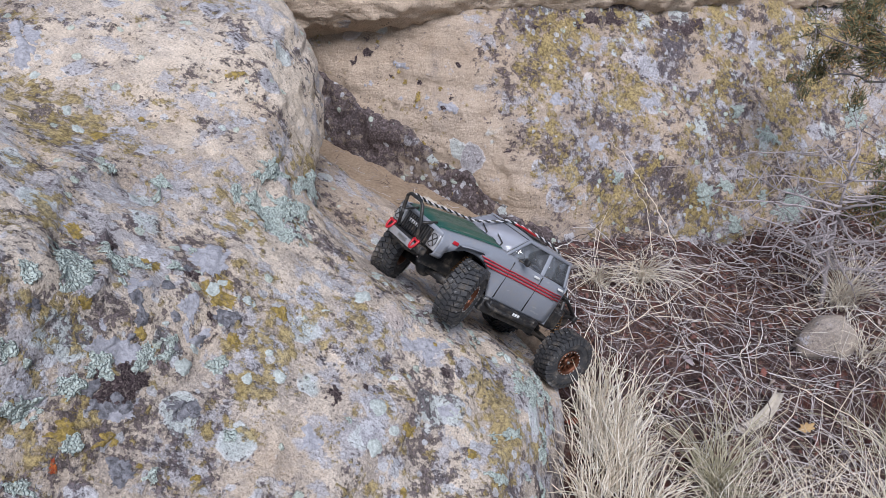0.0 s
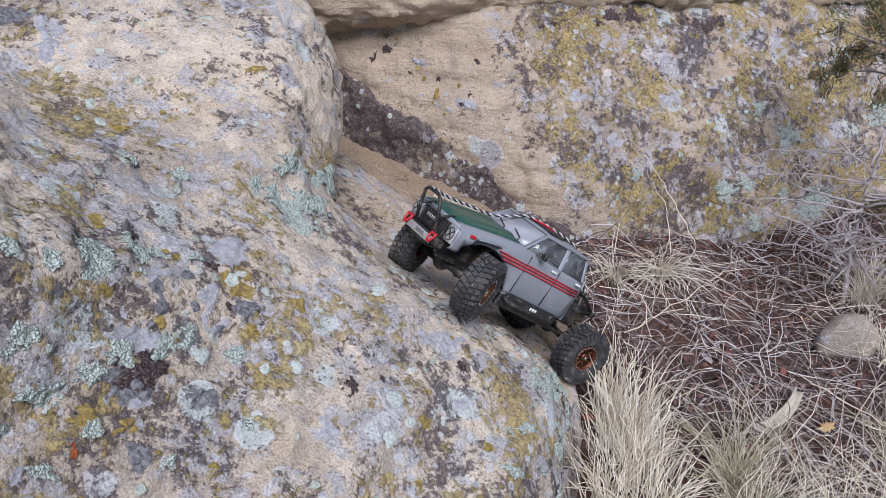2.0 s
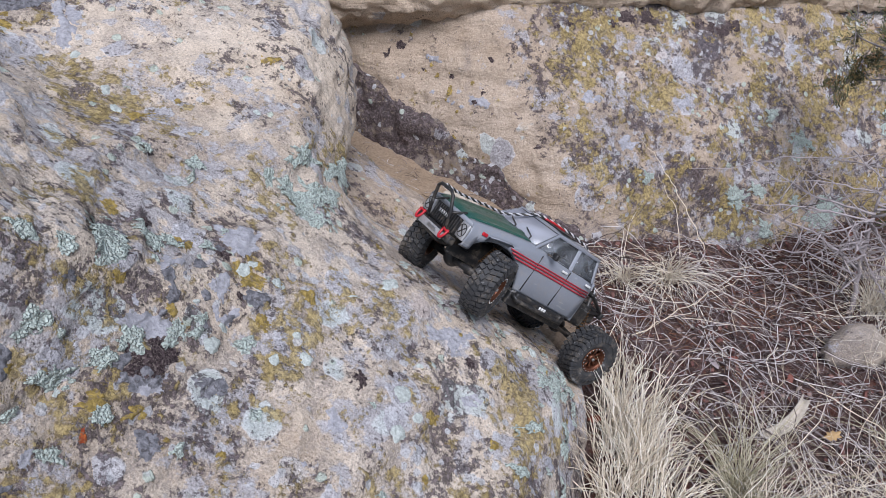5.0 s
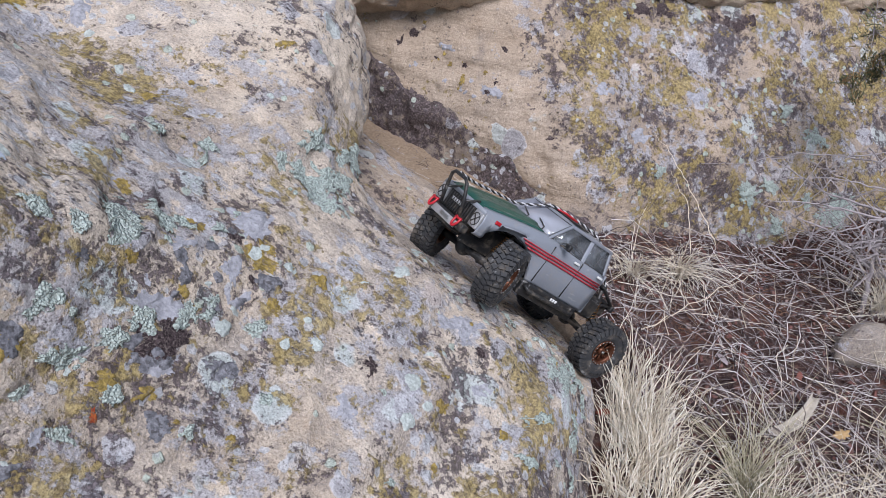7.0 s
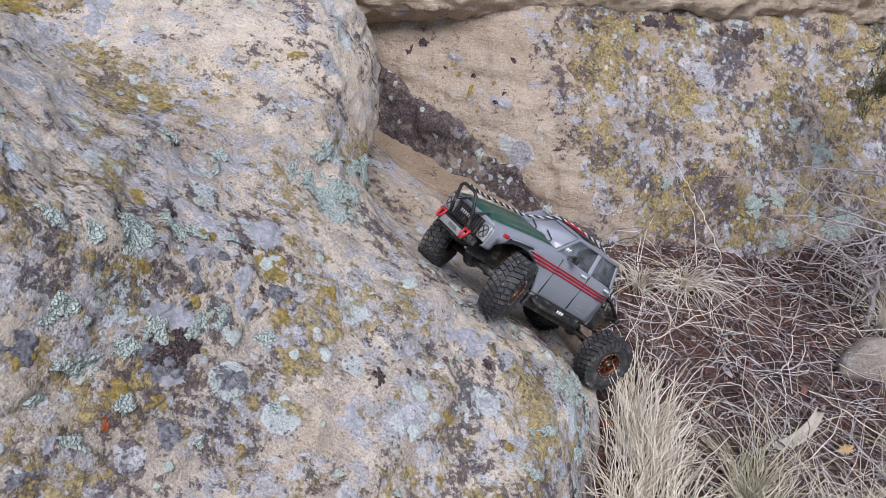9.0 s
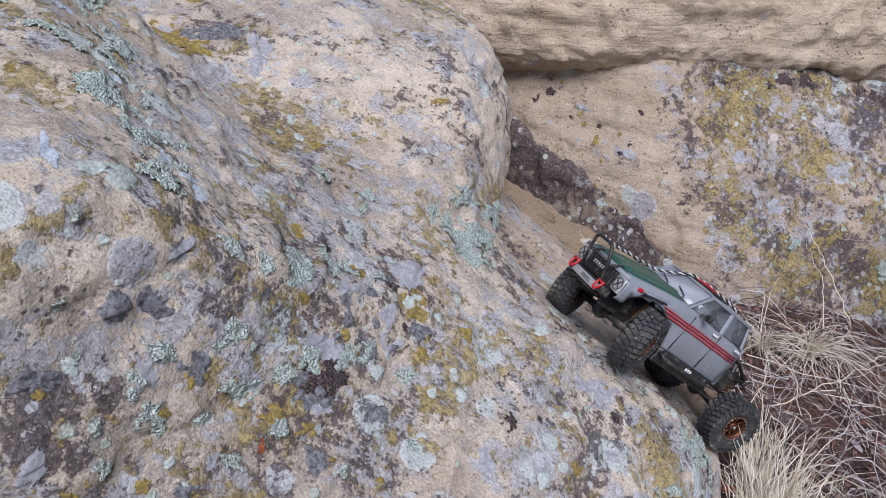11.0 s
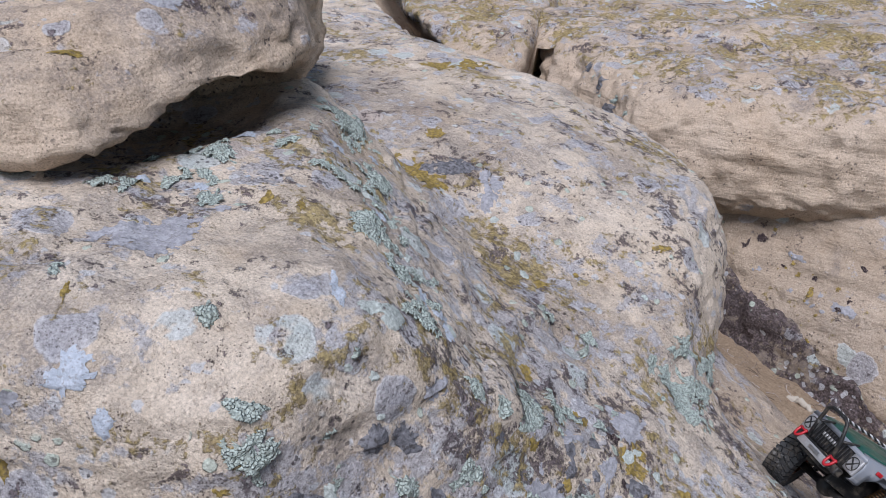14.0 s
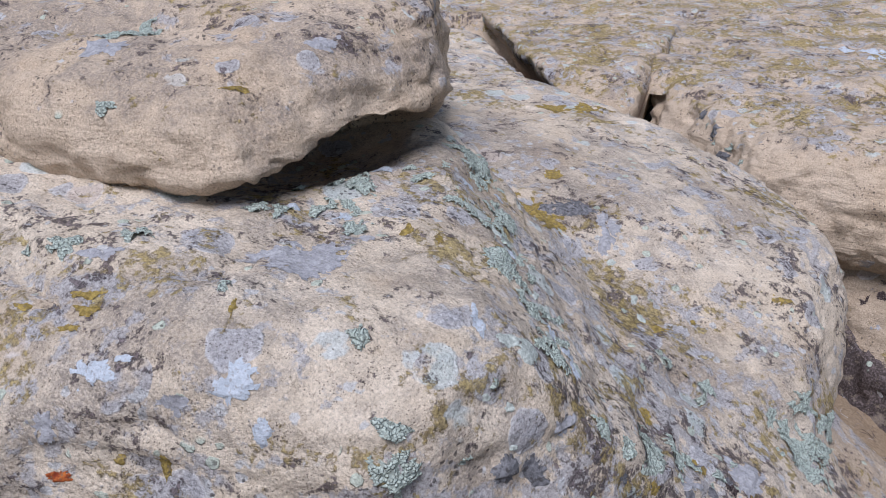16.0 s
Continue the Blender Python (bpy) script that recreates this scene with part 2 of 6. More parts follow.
def face(p, n, at):
    """Distance outside the plane through the point at, with the outward normal n."""
    l = math.sqrt(n[0] ** 2 + n[1] ** 2 + n[2] ** 2)
    a, b, c = n[0] / l, n[1] / l, n[2] / l
    return p[..., 0] * a + p[..., 1] * b + p[..., 2] * c - (at[0] * a + at[1] * b + at[2] * c)


def blob(p, at, radii):
    """Roughly the distance to an ellipsoid."""
    d = sum(((p[..., a] - at[a]) / radii[a]) ** 2 for a in range(3))
    return (np.sqrt(d) - 1) * min(radii)


def skin(shape, low, high, cell):
    """Vertices and quads of the surface shape(p) = 0 inside a box, by surface nets."""
    ax = [np.arange(l, h + cell, cell).astype(np.float32) for l, h in zip(low, high)]
    v = np.empty([len(a) for a in ax], dtype=np.float32)
    for i in range(0, len(ax[0]), 24):
        g = np.stack(np.meshgrid(ax[0][i:i + 24], ax[1], ax[2], indexing="ij"), -1)
        v[i:i + 24] = shape(g)
    s = v < 0
    corner = [(a, b, c) for a in (0, 1) for b in (0, 1) for c in (0, 1)]
    n = [d - 1 for d in v.shape]

    def cut(a, o):
        return a[o[0]:o[0] + n[0], o[1]:o[1] + n[1], o[2]:o[2] + n[2]]

    inside = sum(cut(s, o).astype(np.int8) for o in corner)
    live = (inside > 0) & (inside < 8)
    index = np.full(live.shape, -1, dtype=np.int64)
    index[live] = np.arange(live.sum())
    at = np.argwhere(live)
    total, count = np.zeros((len(at), 3)), np.zeros(len(at))
    val = {o: cut(v, o)[live] for o in corner}
    for o in corner:
        for a in range(3):
            if o[a] == 0:
                e = tuple(1 if j == a else o[j] for j in range(3))
                va, vb = val[o], val[e]
                hit = (va < 0) != (vb < 0)
                f = np.where(hit, va / np.where(hit, va - vb, 1), 0)
                add = np.array(o, dtype=float) + np.outer(f, np.eye(3)[a])
                total[hit] += add[hit]
                count[hit] += 1
    verts = np.array([a[0] for a in ax]) + (at + total / count[:, None]) * cell
    quads = []
    for a in range(3):
        b, c = (a + 1) % 3, (a + 2) % 3
        lo = [slice(None)] * 3
        hi = [slice(None)] * 3
        lo[a], hi[a] = slice(0, -1), slice(1, None)
        sa, sb = s[tuple(lo)], s[tuple(hi)]
        w = np.argwhere(sa != sb)
        w = w[(w[:, b] > 0) & (w[:, c] > 0) & (w[:, b] < n[b]) & (w[:, c] < n[c]) & (w[:, a] < n[a])]
        flip = sb[tuple(w.T)]
        eb, ec = np.eye(3, dtype=int)[b], np.eye(3, dtype=int)[c]
        q = np.stack([index[tuple((w - d).T)] for d in (eb + ec, ec, 0 * eb, eb)], 1)
        q[flip] = q[flip][:, ::-1]
        quads.append(q[(q >= 0).all(1)])
    return verts, np.concatenate(quads)


def normals_of(shape, v, e=0.004):
    g = np.stack([shape(v + e * np.eye(3)[a]) - shape(v - e * np.eye(3)[a]) for a in range(3)], 1)
    return g / np.maximum(np.linalg.norm(g, axis=1), 1e-9)[:, None]


def rock_mesh(name, shape, low, high, cell, relief, material):
    """A rock: its skin, roughened by relief(points, normals), as one smooth-shaded mesh."""
    v, q = skin(shape, low, high, cell)
    n = normals_of(shape, v)
    v = v + n * relief(v, n)[:, None]
    me = bpy.data.meshes.new(name)
    me.vertices.add(len(v)), me.loops.add(4 * len(q)), me.polygons.add(len(q))
    me.vertices.foreach_set("co", v.ravel())
    me.loops.foreach_set("vertex_index", q.ravel())
    me.polygons.foreach_set("loop_start", np.arange(0, 4 * len(q), 4))
    me.update(calc_edges=True)
    me.polygons.foreach_set("use_smooth", np.ones(len(q), dtype=bool))
    me.materials.append(material)
    return new(name, me)


def weathered(big=0.012, small=0.003, seed=0, ledge=0.0, crease=0.0):
    """Relief of worn sandstone: hollows, grain, flaked ledges and creases that run along the bedding."""
    def relief(v, n):
        r = big * fractal(v, 0.16, 3, seed) + small * fractal(v, 0.035, 3, seed + 7, 0.6)
        if ledge:
            w = v * np.array((0.5, 0.5, 2.4))
            f = fractal(w, 0.1, 3, seed + 19)
            r = r - ledge * np.clip((f - 0.1) * 9, 0, 1) + ledge * 0.5 * np.clip((-0.25 - f) * 9, 0, 1)
        if crease:
            w = v * np.array((0.4, 0.4, 1.9)) + 0.02 * value_noise(v, 0.06, seed + 3)[:, None]
            f = np.abs(fractal(w, 0.16, 3, seed + 23, 0.55))
            r = r - crease * np.clip(1 - f * 14, 0, 1) * np.clip(0.4 + 2 * value_noise(v, 0.25, seed + 29), 0, 1)
        return r
    return relief


def boulder_shape(p):
    top = smax([face(p, (0.111, -0.019, 0.994), (-0.74, 0.68, 1.252)), face(p, (0.367, -0.917, 0.157), (-0.70, 0.360, 1.155)),
                face(p, (0.883, -0.401, 0.246), (-0.497, 0.53, 1.05)), face(p, (0.595, 0.361, 0.718), (-0.582, 0.75, 1.168)),
                face(p, (0.45, -0.5, 0.75), (-0.580, 0.465, 1.195)), face(p, (0.1, -0.62, 0.78), (-0.80, 0.372, 1.235)),
                face(p, (0.15, 0.97, 0.2), (-0.9, 1.24, 1.0)), face(p, (-1, -0.2, 0.2), (-1.8, 0.4, 1.0))], 0.013)
    nose = smax([face(p, (0.522, -0.252, 0.815), (-0.175, 0.775, 0.770)), face(p, (0.93, -0.2, 0.3), (0.150, 0.86, 0.60)),
                 face(p, (0.55, 0.42, 0.72), (0.022, 1.16, 0.628)), face(p, (0.1, -0.9, 0.35), (-0.2, 0.36, 0.6)),
                 face(p, (0.2, 0.95, 0.1), (0, 1.50, 0.5)), face(p, (0.3, 0.25, 0.92), (-0.40, 1.0, 0.965))], 0.026)
    nose = np.maximum(nose, -0.62 - p[..., 0])
    ends = np.minimum(face(p, (0.3, 0.95, 0.05), (-0.95, 2.045, 1.0)), face(p, (0.74, 0.67, 0), (-1.25, 2.13, 1.0)))
    back = smax([face(p, (0.24, 0.02, 0.97), (-0.60, 1.55, 1.112)), face(p, (0.27, -0.30, 0.9), (-0.50, 1.25, 1.018)), face(p, (0.03, -0.03, 1), (-1.0, 1.7, 1.176)),
                 face(p, (0.95, -0.05, 0.30), (-0.262, 1.42, 0.92)), face(p, (0.55, -0.72, 0.42), (-0.34, 1.075, 0.93)),
                 face(p, (0.62, 0.1, -0.78), (-0.26, 1.4, 0.75)), face(p, (0.75, 0.6, 0.2), (-0.42, 1.86, 1.0)),
                 ends, face(p, (-1, 0, 0), (-1.95, 0, 0)), face(p, (0, 1, 0), (0, 2.72, 0)), face(p, (0, 0, -1), (0, 0, 0.2))], 0.024)
    rock_body = smin([top, nose, back], 0.022)
    rock_body = smax([rock_body, -blob(p, (-1.09, 0.85, 1.285), (0.17, 0.24, 0.07))], 0.01)  # hollow under the resting boulder
    # a wormhole, and a flaked nick with a flat floor
    rock_body = smax([rock_body, -blob(p, (-0.497, 1.503, 1.066), (0.03, 0.02, 0.026))], 0.003)
    nick = smax([-face(p, (0.41, 0.42, 0.82), (-0.432, 0.985, 0.966)), face(p, (0.15, 1, 0), (-0.435, 1.047, 0.96)), face(p, (-1, 0.4, 0), (-0.480, 1.0, 0)), face(p, (1, 0.3, 0), (-0.390, 1.0, 0)), 0.962 - p[..., 1], p[..., 2] - 1.02], 0.003)
    rock_body = smax([rock_body, -nick], 0.003)
    return np.maximum(rock_body, 0.1 - p[..., 2])


def wall_shape(p):
    slab = smax([face(p, (0.36, -0.62, 0.69), (0.30, 1.90, 0.685)), face(p, (-0.265, -0.804, 0.532), (0.046, 1.963, 0.760)), face(p, (-0.434, -0.892, 0.126), (0.0, 1.852, 0.468)),
                 face(p, (0.1, -0.25, 1), (0.5, 2.1, 0.86)), face(p, (0.35, -0.85, 0.4), (0.2, 1.70, 0.45))], 0.016)
    return np.maximum(np.maximum(slab, p[..., 2] - 1.0), 0.05 - p[..., 2])


def plateau_shape(p):
    return smax([face(p, (-0.02, -1, 0.10), (0.0, 1.985, 0.98)), face(p, (0.0, -0.06, 1), (-0.3, 2.15, 1.135)),
                 face(p, (0.12, -0.55, -0.83), (0, 2.01, 0.885)), face(p, (0.39, -0.92, 0.1), (0.514, 2.175, 0.87)), face(p, (-0.74, -0.60, 0.28), (-0.665, 2.165, 1.10)),
                 face(p, (0.0, -0.62, 0.78), (0, 2.0, 1.10)), face(p, (-0.45, -0.4, 0.78), (-0.755, 2.32, 1.16)), face(p, (0, 1, 0), (0, 3.4, 0))], 0.022)


def ledge_shape(p):
    return smax([face(p, (1, 0.2, -0.25), (-0.955, 2.25, 1.15)), face(p, (0.62, 0.0, 0.78), (-0.985, 2.4, 1.165)), -face(p, (0.3, 0.95, 0.05), (-0.95, 2.075, 1.0)), -face(p, (0.804, 0.594, 0.75), (-1.185, 2.10, 1.19)),
                 face(p, (0.12, -0.62, 0.77), (-1.05, 2.33, 1.125)), face(p, (0.1, -0.95, 0.25), (-1.05, 2.22, 1.04)), face(p, (-0.02, -0.05, 1), (-1.1, 2.5, 1.205)), face(p, (0, 1, 0), (0, 3.4, 0))], 0.018)


def recess_shape(p):
    front = smax([face(p, (0.15, -0.96, 0.12), (-0.86, 2.38, 1.10)), face(p, (-0.1, -0.5, 0.86), (-0.86, 2.42, 1.15)), face(p, (0, -0.07, 1), (-0.8, 2.6, 1.178)), face(p, (-1, -0.15, 0.1), (-0.925, 2.4, 1.1))], 0.025)
    floor_ = smax([face(p, (0.1, -0.3, 0.9), (-0.72, 2.28, 0.99)), face(p, (-1, 0, 0.3), (-0.80, 2.3, 0.99)), face(p, (0, -1, 0), (0, 2.16, 0))], 0.02)
    return smax([smin([front, floor_], 0.012), face(p, (1, 0, 0), (-0.4, 0, 0)), face(p, (0, 1, 0), (0, 2.85, 0))], 0.01)


def overhang_shape(p):
    body = smax([face(p, (0.03, -0.22, 0.95), (-1.10, 0.72, 1.462)), face(p, (0.22, -0.86, 0.48), (-1.0, 0.556, 1.392)), face(p, (0.12, -0.80, -0.55), (-1.0, 0.528, 1.325)),
                 face(p, (0.93, 0.25, 0.22), (-0.838, 0.9, 1.41)), face(p, (0.788, -0.223, 0.574), (-0.891, 0.80, 1.386)), face(p, (0.30, 0.0, -0.95), (-0.95, 0.60, 1.284)), face(p, (0.75, 0.6, 0.1), (-0.85, 1.0, 1.4)), face(p, (0, 1, 0.1), (-1.3, 1.5, 1.5)), face(p, (-0.2, 0.1, 0.9), (-1.6, 1.0, 1.56)),
                 face(p, (-0.35, -0.93, 0.1), (-1.30, 0.497, 1.36)), face(p, (-1, -0.1, 0.1), (-2.0, 0.6, 1.4)), face(p, (0, 0, -1), (0, 0, 1.25))], 0.022)
    rear = smax([face(p, (0.9, 0.3, 0.1), (-1.10, 1.28, 1.30)), face(p, (0.35, -0.9, -0.3), (-1.15, 1.2, 1.3)), face(p, (0.1, 0, 1), (-1.2, 1.3, 1.44)),
                 face(p, (0, 1, 0), (0, 1.55, 0)), face(p, (-1, 0, 0), (-1.9, 0, 0)), face(p, (0, 0, -1), (0, 0, 1.22))], 0.02)
    body = smax([body, -blob(p, (-0.95, 0.87, 1.292), (0.30, 0.195, 0.058))], 0.012)  # arched hollow under its end
    return smin([body, rear], 0.02)


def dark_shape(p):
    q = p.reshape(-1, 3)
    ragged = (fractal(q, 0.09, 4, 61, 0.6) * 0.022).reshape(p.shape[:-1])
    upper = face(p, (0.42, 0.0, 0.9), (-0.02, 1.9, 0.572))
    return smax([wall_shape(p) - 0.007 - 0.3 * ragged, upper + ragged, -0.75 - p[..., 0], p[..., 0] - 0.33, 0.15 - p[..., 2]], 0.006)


def slab_shape(p):
    return smax([face(p, (0.45, 0.1, 0.88), (-0.13, 1.50, 0.59)), face(p, (0.5, 0.85, 0.15), (-0.08, 1.64, 0.5)), face(p, (0.9, 0.1, 0.3), (0.1, 1.45, 0.45)),
                 face(p, (0, -1, 0), (0, 1.1, 0)), face(p, (-1, 0, 0), (-0.7, 0, 0)), face(p, (0, 0, -1), (0, 0, 0.1))], 0.02)


boulder = tagged(rock_mesh("boulder", boulder_shape, (-2.1, 0.2, 0.1), (0.25, 2.8, 1.36), 0.0085, weathered(0.0075, 0.0042, 1, 0.006, 0.005), M_BOULDER),
                 "large tan sandstone boulder crusted with grey and mustard lichen", "boulder")
wall_rock = tagged(rock_mesh("rock_wall", wall_shape, (-0.9, 1.5, 0.05), (2.4, 3.0, 1.05), 0.012, weathered(0.012, 0.005, 2, 0.005, 0.004), M_WALL),
                   "sloping sandstone wall with dense mustard and grey lichen", "rock wall")
lip_rock = tagged(rock_mesh("rock_lip", plateau_shape, (-1.0, 1.85, 0.75), (2.4, 3.45, 1.3), 0.012, weathered(0.014, 0.010, 3, 0.006, 0.008), M_PLATEAU),
                  "bulging bare sandstone lip above the wall", "rock ledge")
ledge_rock = tagged(rock_mesh("rock_ledge", ledge_shape, (-2.6, 1.9, 0.9), (-0.8, 3.45, 1.35), 0.014, weathered(0.010, 0.006, 8, 0.009, 0.012), M_PLATEAU),
                    "broken sandstone ledge behind an open crack", "rock ledge")
recess_rock = tagged(rock_mesh("recessed_rock", recess_shape, (-1.25, 2.1, 0.8), (-0.35, 3.05, 1.3), 0.014, weathered(0.014, 0.006, 9, 0.008), M_PLATEAU),
                     "dark recessed rock in the gap of the ledge", "rock")
overhang = tagged(rock_mesh("overhanging_boulder", overhang_shape, (-2.1, 0.3, 1.2), (-0.7, 1.75, 1.72), 0.009, weathered(0.012, 0.0055, 4, 0.009, 0.012), M_OVERHANG),
                  "rounded tan sandstone boulder resting on the larger boulder", "boulder")
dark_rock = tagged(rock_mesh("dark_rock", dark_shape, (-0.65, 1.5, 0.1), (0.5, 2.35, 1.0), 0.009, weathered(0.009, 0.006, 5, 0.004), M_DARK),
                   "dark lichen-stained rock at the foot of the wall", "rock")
slab = tagged(rock_mesh("rock_slab", slab_shape, (-0.75, 1.05, 0.1), (0.3, 1.75, 0.95), 0.010, weathered(0.008, 0.004, 6), M_SLAB),
              "low pale sandstone slab beside the boulder", "rock slab")


def sheet(name, xs, ys, height, material):
    """A sheet of ground over the grid xs, ys."""
    gx, gy = np.meshgrid(xs, ys, indexing="ij")
    x, y = gx.ravel(), gy.ravel()
    n = len(ys)
    quads = [(i * n + j, (i + 1) * n + j, (i + 1) * n + j + 1, i * n + j + 1) for i in range(len(xs) - 1) for j in range(n - 1)]
    me = bpy.data.meshes.new(name)
    me.from_pydata(np.stack([x, y, height(x, y)], 1).tolist(), [], quads)
    me.polygons.foreach_set("use_smooth", np.ones(len(quads), dtype=bool))
    me.materials.append(material)
    return new(name, me)


def plateau_height(x, y):
    p = np.stack([x, y, 0 * x], 1)
    beyond = 0.74 * (x + 1.25) + 0.67 * (y - 2.13)  # metres past the near side of the open crack
    crack = 0.9 * np.clip((0.42 + 0.02 * fractal(p, 0.2, 3, 47) - beyond) * 14, 0, 1)
    crack = crack * np.clip((3.36 - y) * 20, 0, 1) * np.where((beyond < -0.05) & (y > 2.68), 0, 1)
    return 1.180 + 0.045 * (y - 2.6) + 0.02 * fractal(p, 0.5, 4, 41) + 0.012 * np.clip(fractal(p, 0.12, 2, 43) * 4, -1, 1) - 0.5 * np.clip(2.62 - y, 0, 1) - crack


plateau_top = tagged(sheet("rock_plateau", np.arange(-8, 6, 0.035), np.arange(2.5, 11, 0.035), plateau_height, M_PLATEAU),
                     "wide bare sandstone plateau with flat lichen patches", "bedrock", kind="structure")

# ---- ground ----
def ground_height(x, y):
    soil = (0.385 - 0.206 * np.clip(x, -1, 2.2) + 0.029 * np.clip(y, 0, 2)) / 0.978
    sand = 0.408 + 0.28 * np.clip(0.08 - x, 0, 0.6) - 2.5 * np.clip(np.abs(x + 0.05 + 0.45 * (y - 1.75)) - 0.24, 0, 0.05)
    return np.maximum(soil, np.where((y > 1.25) & (y < 2.2), sand, 0))


def litter_soil():
    k = Nodes("litter_soil")
    c = k.ramp(k.noise(38, 7, 0.72), [(0.3, (0.025, 0.015, 0.015)), (0.5, (0.085, 0.05, 0.045)), (0.7, (0.19, 0.125, 0.115))])
    c = k.mix(k.math("MULTIPLY", k.step(k.noise(300, 3, 0.6), 0.58, 0.64), 0.7), c, (0.33, 0.26, 0.2))
    c = k.mix(k.math("MULTIPLY", k.step(k.noise(24, 4, 0.6, k.shift(4, 4, 4)), 0.56, 0.66), 0.6), c, (0.16, 0.055, 0.035))
    sandy = k.step(k.math("ADD", k.math("ADD", k.axis(0), k.math("MULTIPLY", k.math("SUBTRACT", k.axis(1), 1.5), 0.1)), k.math("MULTIPLY", k.noise(18, 5, 0.65), 0.16)), 0.36, 0.31)
    sandy = k.math("MULTIPLY", sandy, k.math("MULTIPLY", k.step(k.axis(1), 1.22, 1.32), k.step(k.axis(1), 2.4, 2.2)))
    grit = k.ramp(k.noise(150, 5, 0.7), [(0.3, (0.24, 0.17, 0.115)), (0.55, (0.39, 0.295, 0.21)), (0.75, (0.49, 0.39, 0.29))])
    sandy = k.math("MULTIPLY", sandy, k.step(k.axis(0), -1.0, -0.8))
    c = k.mix(sandy, c, grit)
    return k.done(c, 0.95, height=k.noise(60, 8, 0.75), depth=0.012, spec=0.2)


def soil_height(x, y):
    return ground_height(x, y) + 0.010 * fractal(np.stack([x, y, 0 * x], 1), 0.2, 3, 77) + 0.004 * fractal(np.stack([x, y, 0 * x], 1), 0.03, 2, 79)


ground = tagged(sheet("ground", np.concatenate([[-60, -25, -10, -4, -2, -1.2], np.arange(-0.7, 1.8, 0.014), [2.4, 3.5, 6, 12, 30, 60]]),
                      np.concatenate([[-60, -25, -10, -4, -1.5, -0.5], np.arange(0.1, 2.5, 0.014), [3, 4, 6, 12, 30, 60]]), soil_height, litter_soil()),
                "dark soil strewn with dry litter", "ground", kind="structure")


# ---- making parts ----
def part(name, bm, material, parent=None, label="", smooth=True, at=None):
    """Links a bmesh as one mesh object, under a thing or a part."""
    me = bpy.data.meshes.new(name)
    bmesh.ops.recalc_face_normals(bm, faces=bm.faces[:])
    bm.to_mesh(me)
    bm.free()
    if smooth:
        me.polygons.foreach_set("use_smooth", np.ones(len(me.polygons), dtype=bool))
    me.materials.append(material)
    ob = new(name, me)
    ob.parent = parent
    if at is not None:
        ob.matrix_basis = at
    return tagged(ob, label)


def box(bm, at, size, bevel=0.0, turn=None):
    """Adds a box, with its edges rounded, turned by the matrix turn."""
    m = Matrix.Translation(at) @ (turn or Matrix()) @ Matrix.Diagonal((*size, 1))
    g = bmesh.ops.create_cube(bm, size=1.0, matrix=m)
    if bevel:
        edges = list({e for v in g["verts"] for e in v.link_edges})
        bmesh.ops.bevel(bm, geom=edges, offset=bevel, segments=2, affect="EDGES", profile=0.6)
    return bm


def tube(bm, points, radius, sides=8, ends=True):
    """Adds a tube along points; radius is one number or one for each point."""
    pts = [Vector(p) for p in points]
    radii = [radius] * len(pts) if isinstance(radius, (int, float)) else radius
    rings, side = [], None
    for i, p in enumerate(pts):
        d = (pts[min(i + 1, len(pts) - 1)] - pts[max(i - 1, 0)]).normalized()
        if side is None:
            side = d.orthogonal().normalized()
        side = (side - d * side.dot(d)).normalized()
        up = d.cross(side)
        rings.append([bm.verts.new(p + radii[i] * (math.cos(a) * side + math.sin(a) * up)) for a in (2 * math.pi * k / sides for k in range(sides))])
    for a, b in zip(rings, rings[1:]):
        for k in range(sides):
            bm.faces.new((a[k], a[(k + 1) % sides], b[(k + 1) % sides], b[k]))
    if ends:
        bm.faces.new(rings[0][::-1]), bm.faces.new(rings[-1])
    return bm


def lathe(bm, profile, turns=32, axis="Y"):
    """Adds the solid that the closed profile of (radius, along) sweeps about an axis."""
    rings = []
    for k in range(turns):
        a = 2 * math.pi * k / turns
        c, s = math.cos(a), math.sin(a)
        rings.append([bm.verts.new((r * c, h, r * s) if axis == "Y" else (r * c, r * s, h)) for r, h in profile])
    n = len(profile)
    for k in range(turns):
        a, b = rings[k], rings[(k + 1) % turns]
        for i in range(n):
            bm.faces.new((a[i], a[(i + 1) % n], b[(i + 1) % n], b[i]))
    return bm


def patch(bm, rows):
    """Adds a sheet through rows of points."""
    v = [[bm.verts.new(p) for p in r] for r in rows]
    for a, b in zip(v, v[1:]):
        for i in range(len(a) - 1):
            bm.faces.new((a[i], a[i + 1], b[i + 1], b[i]))
    return bm


def thicken(ob, depth, offset=-1.0):
    m = ob.modifiers.new("thickness", "SOLIDIFY")
    m.thickness, m.offset = depth, offset
    return ob


# ---- materials of the toy truck ----
def dusty_paint(name, colour, rough=0.35, dust=0.35):
    k = Nodes(name)
    d = k.step(k.noise(45, 6, 0.7), 0.48, 0.7)
    scuff = k.step(k.noise(120, 3, 0.6, k.shift(0, 0, 0, (0.25, 1, 1))), 0.62, 0.7)
    c = k.mix(k.math("MULTIPLY", d, dust), colour, (0.36, 0.30, 0.23))
    c = k.mix(k.math("MULTIPLY", scuff, 0.22), c, (0.55, 0.55, 0.54))
    return k.done(c, k.math("ADD", k.math("MULTIPLY", d, 0.3), rough), spec=0.5, height=k.noise(180, 3), depth=0.0004)


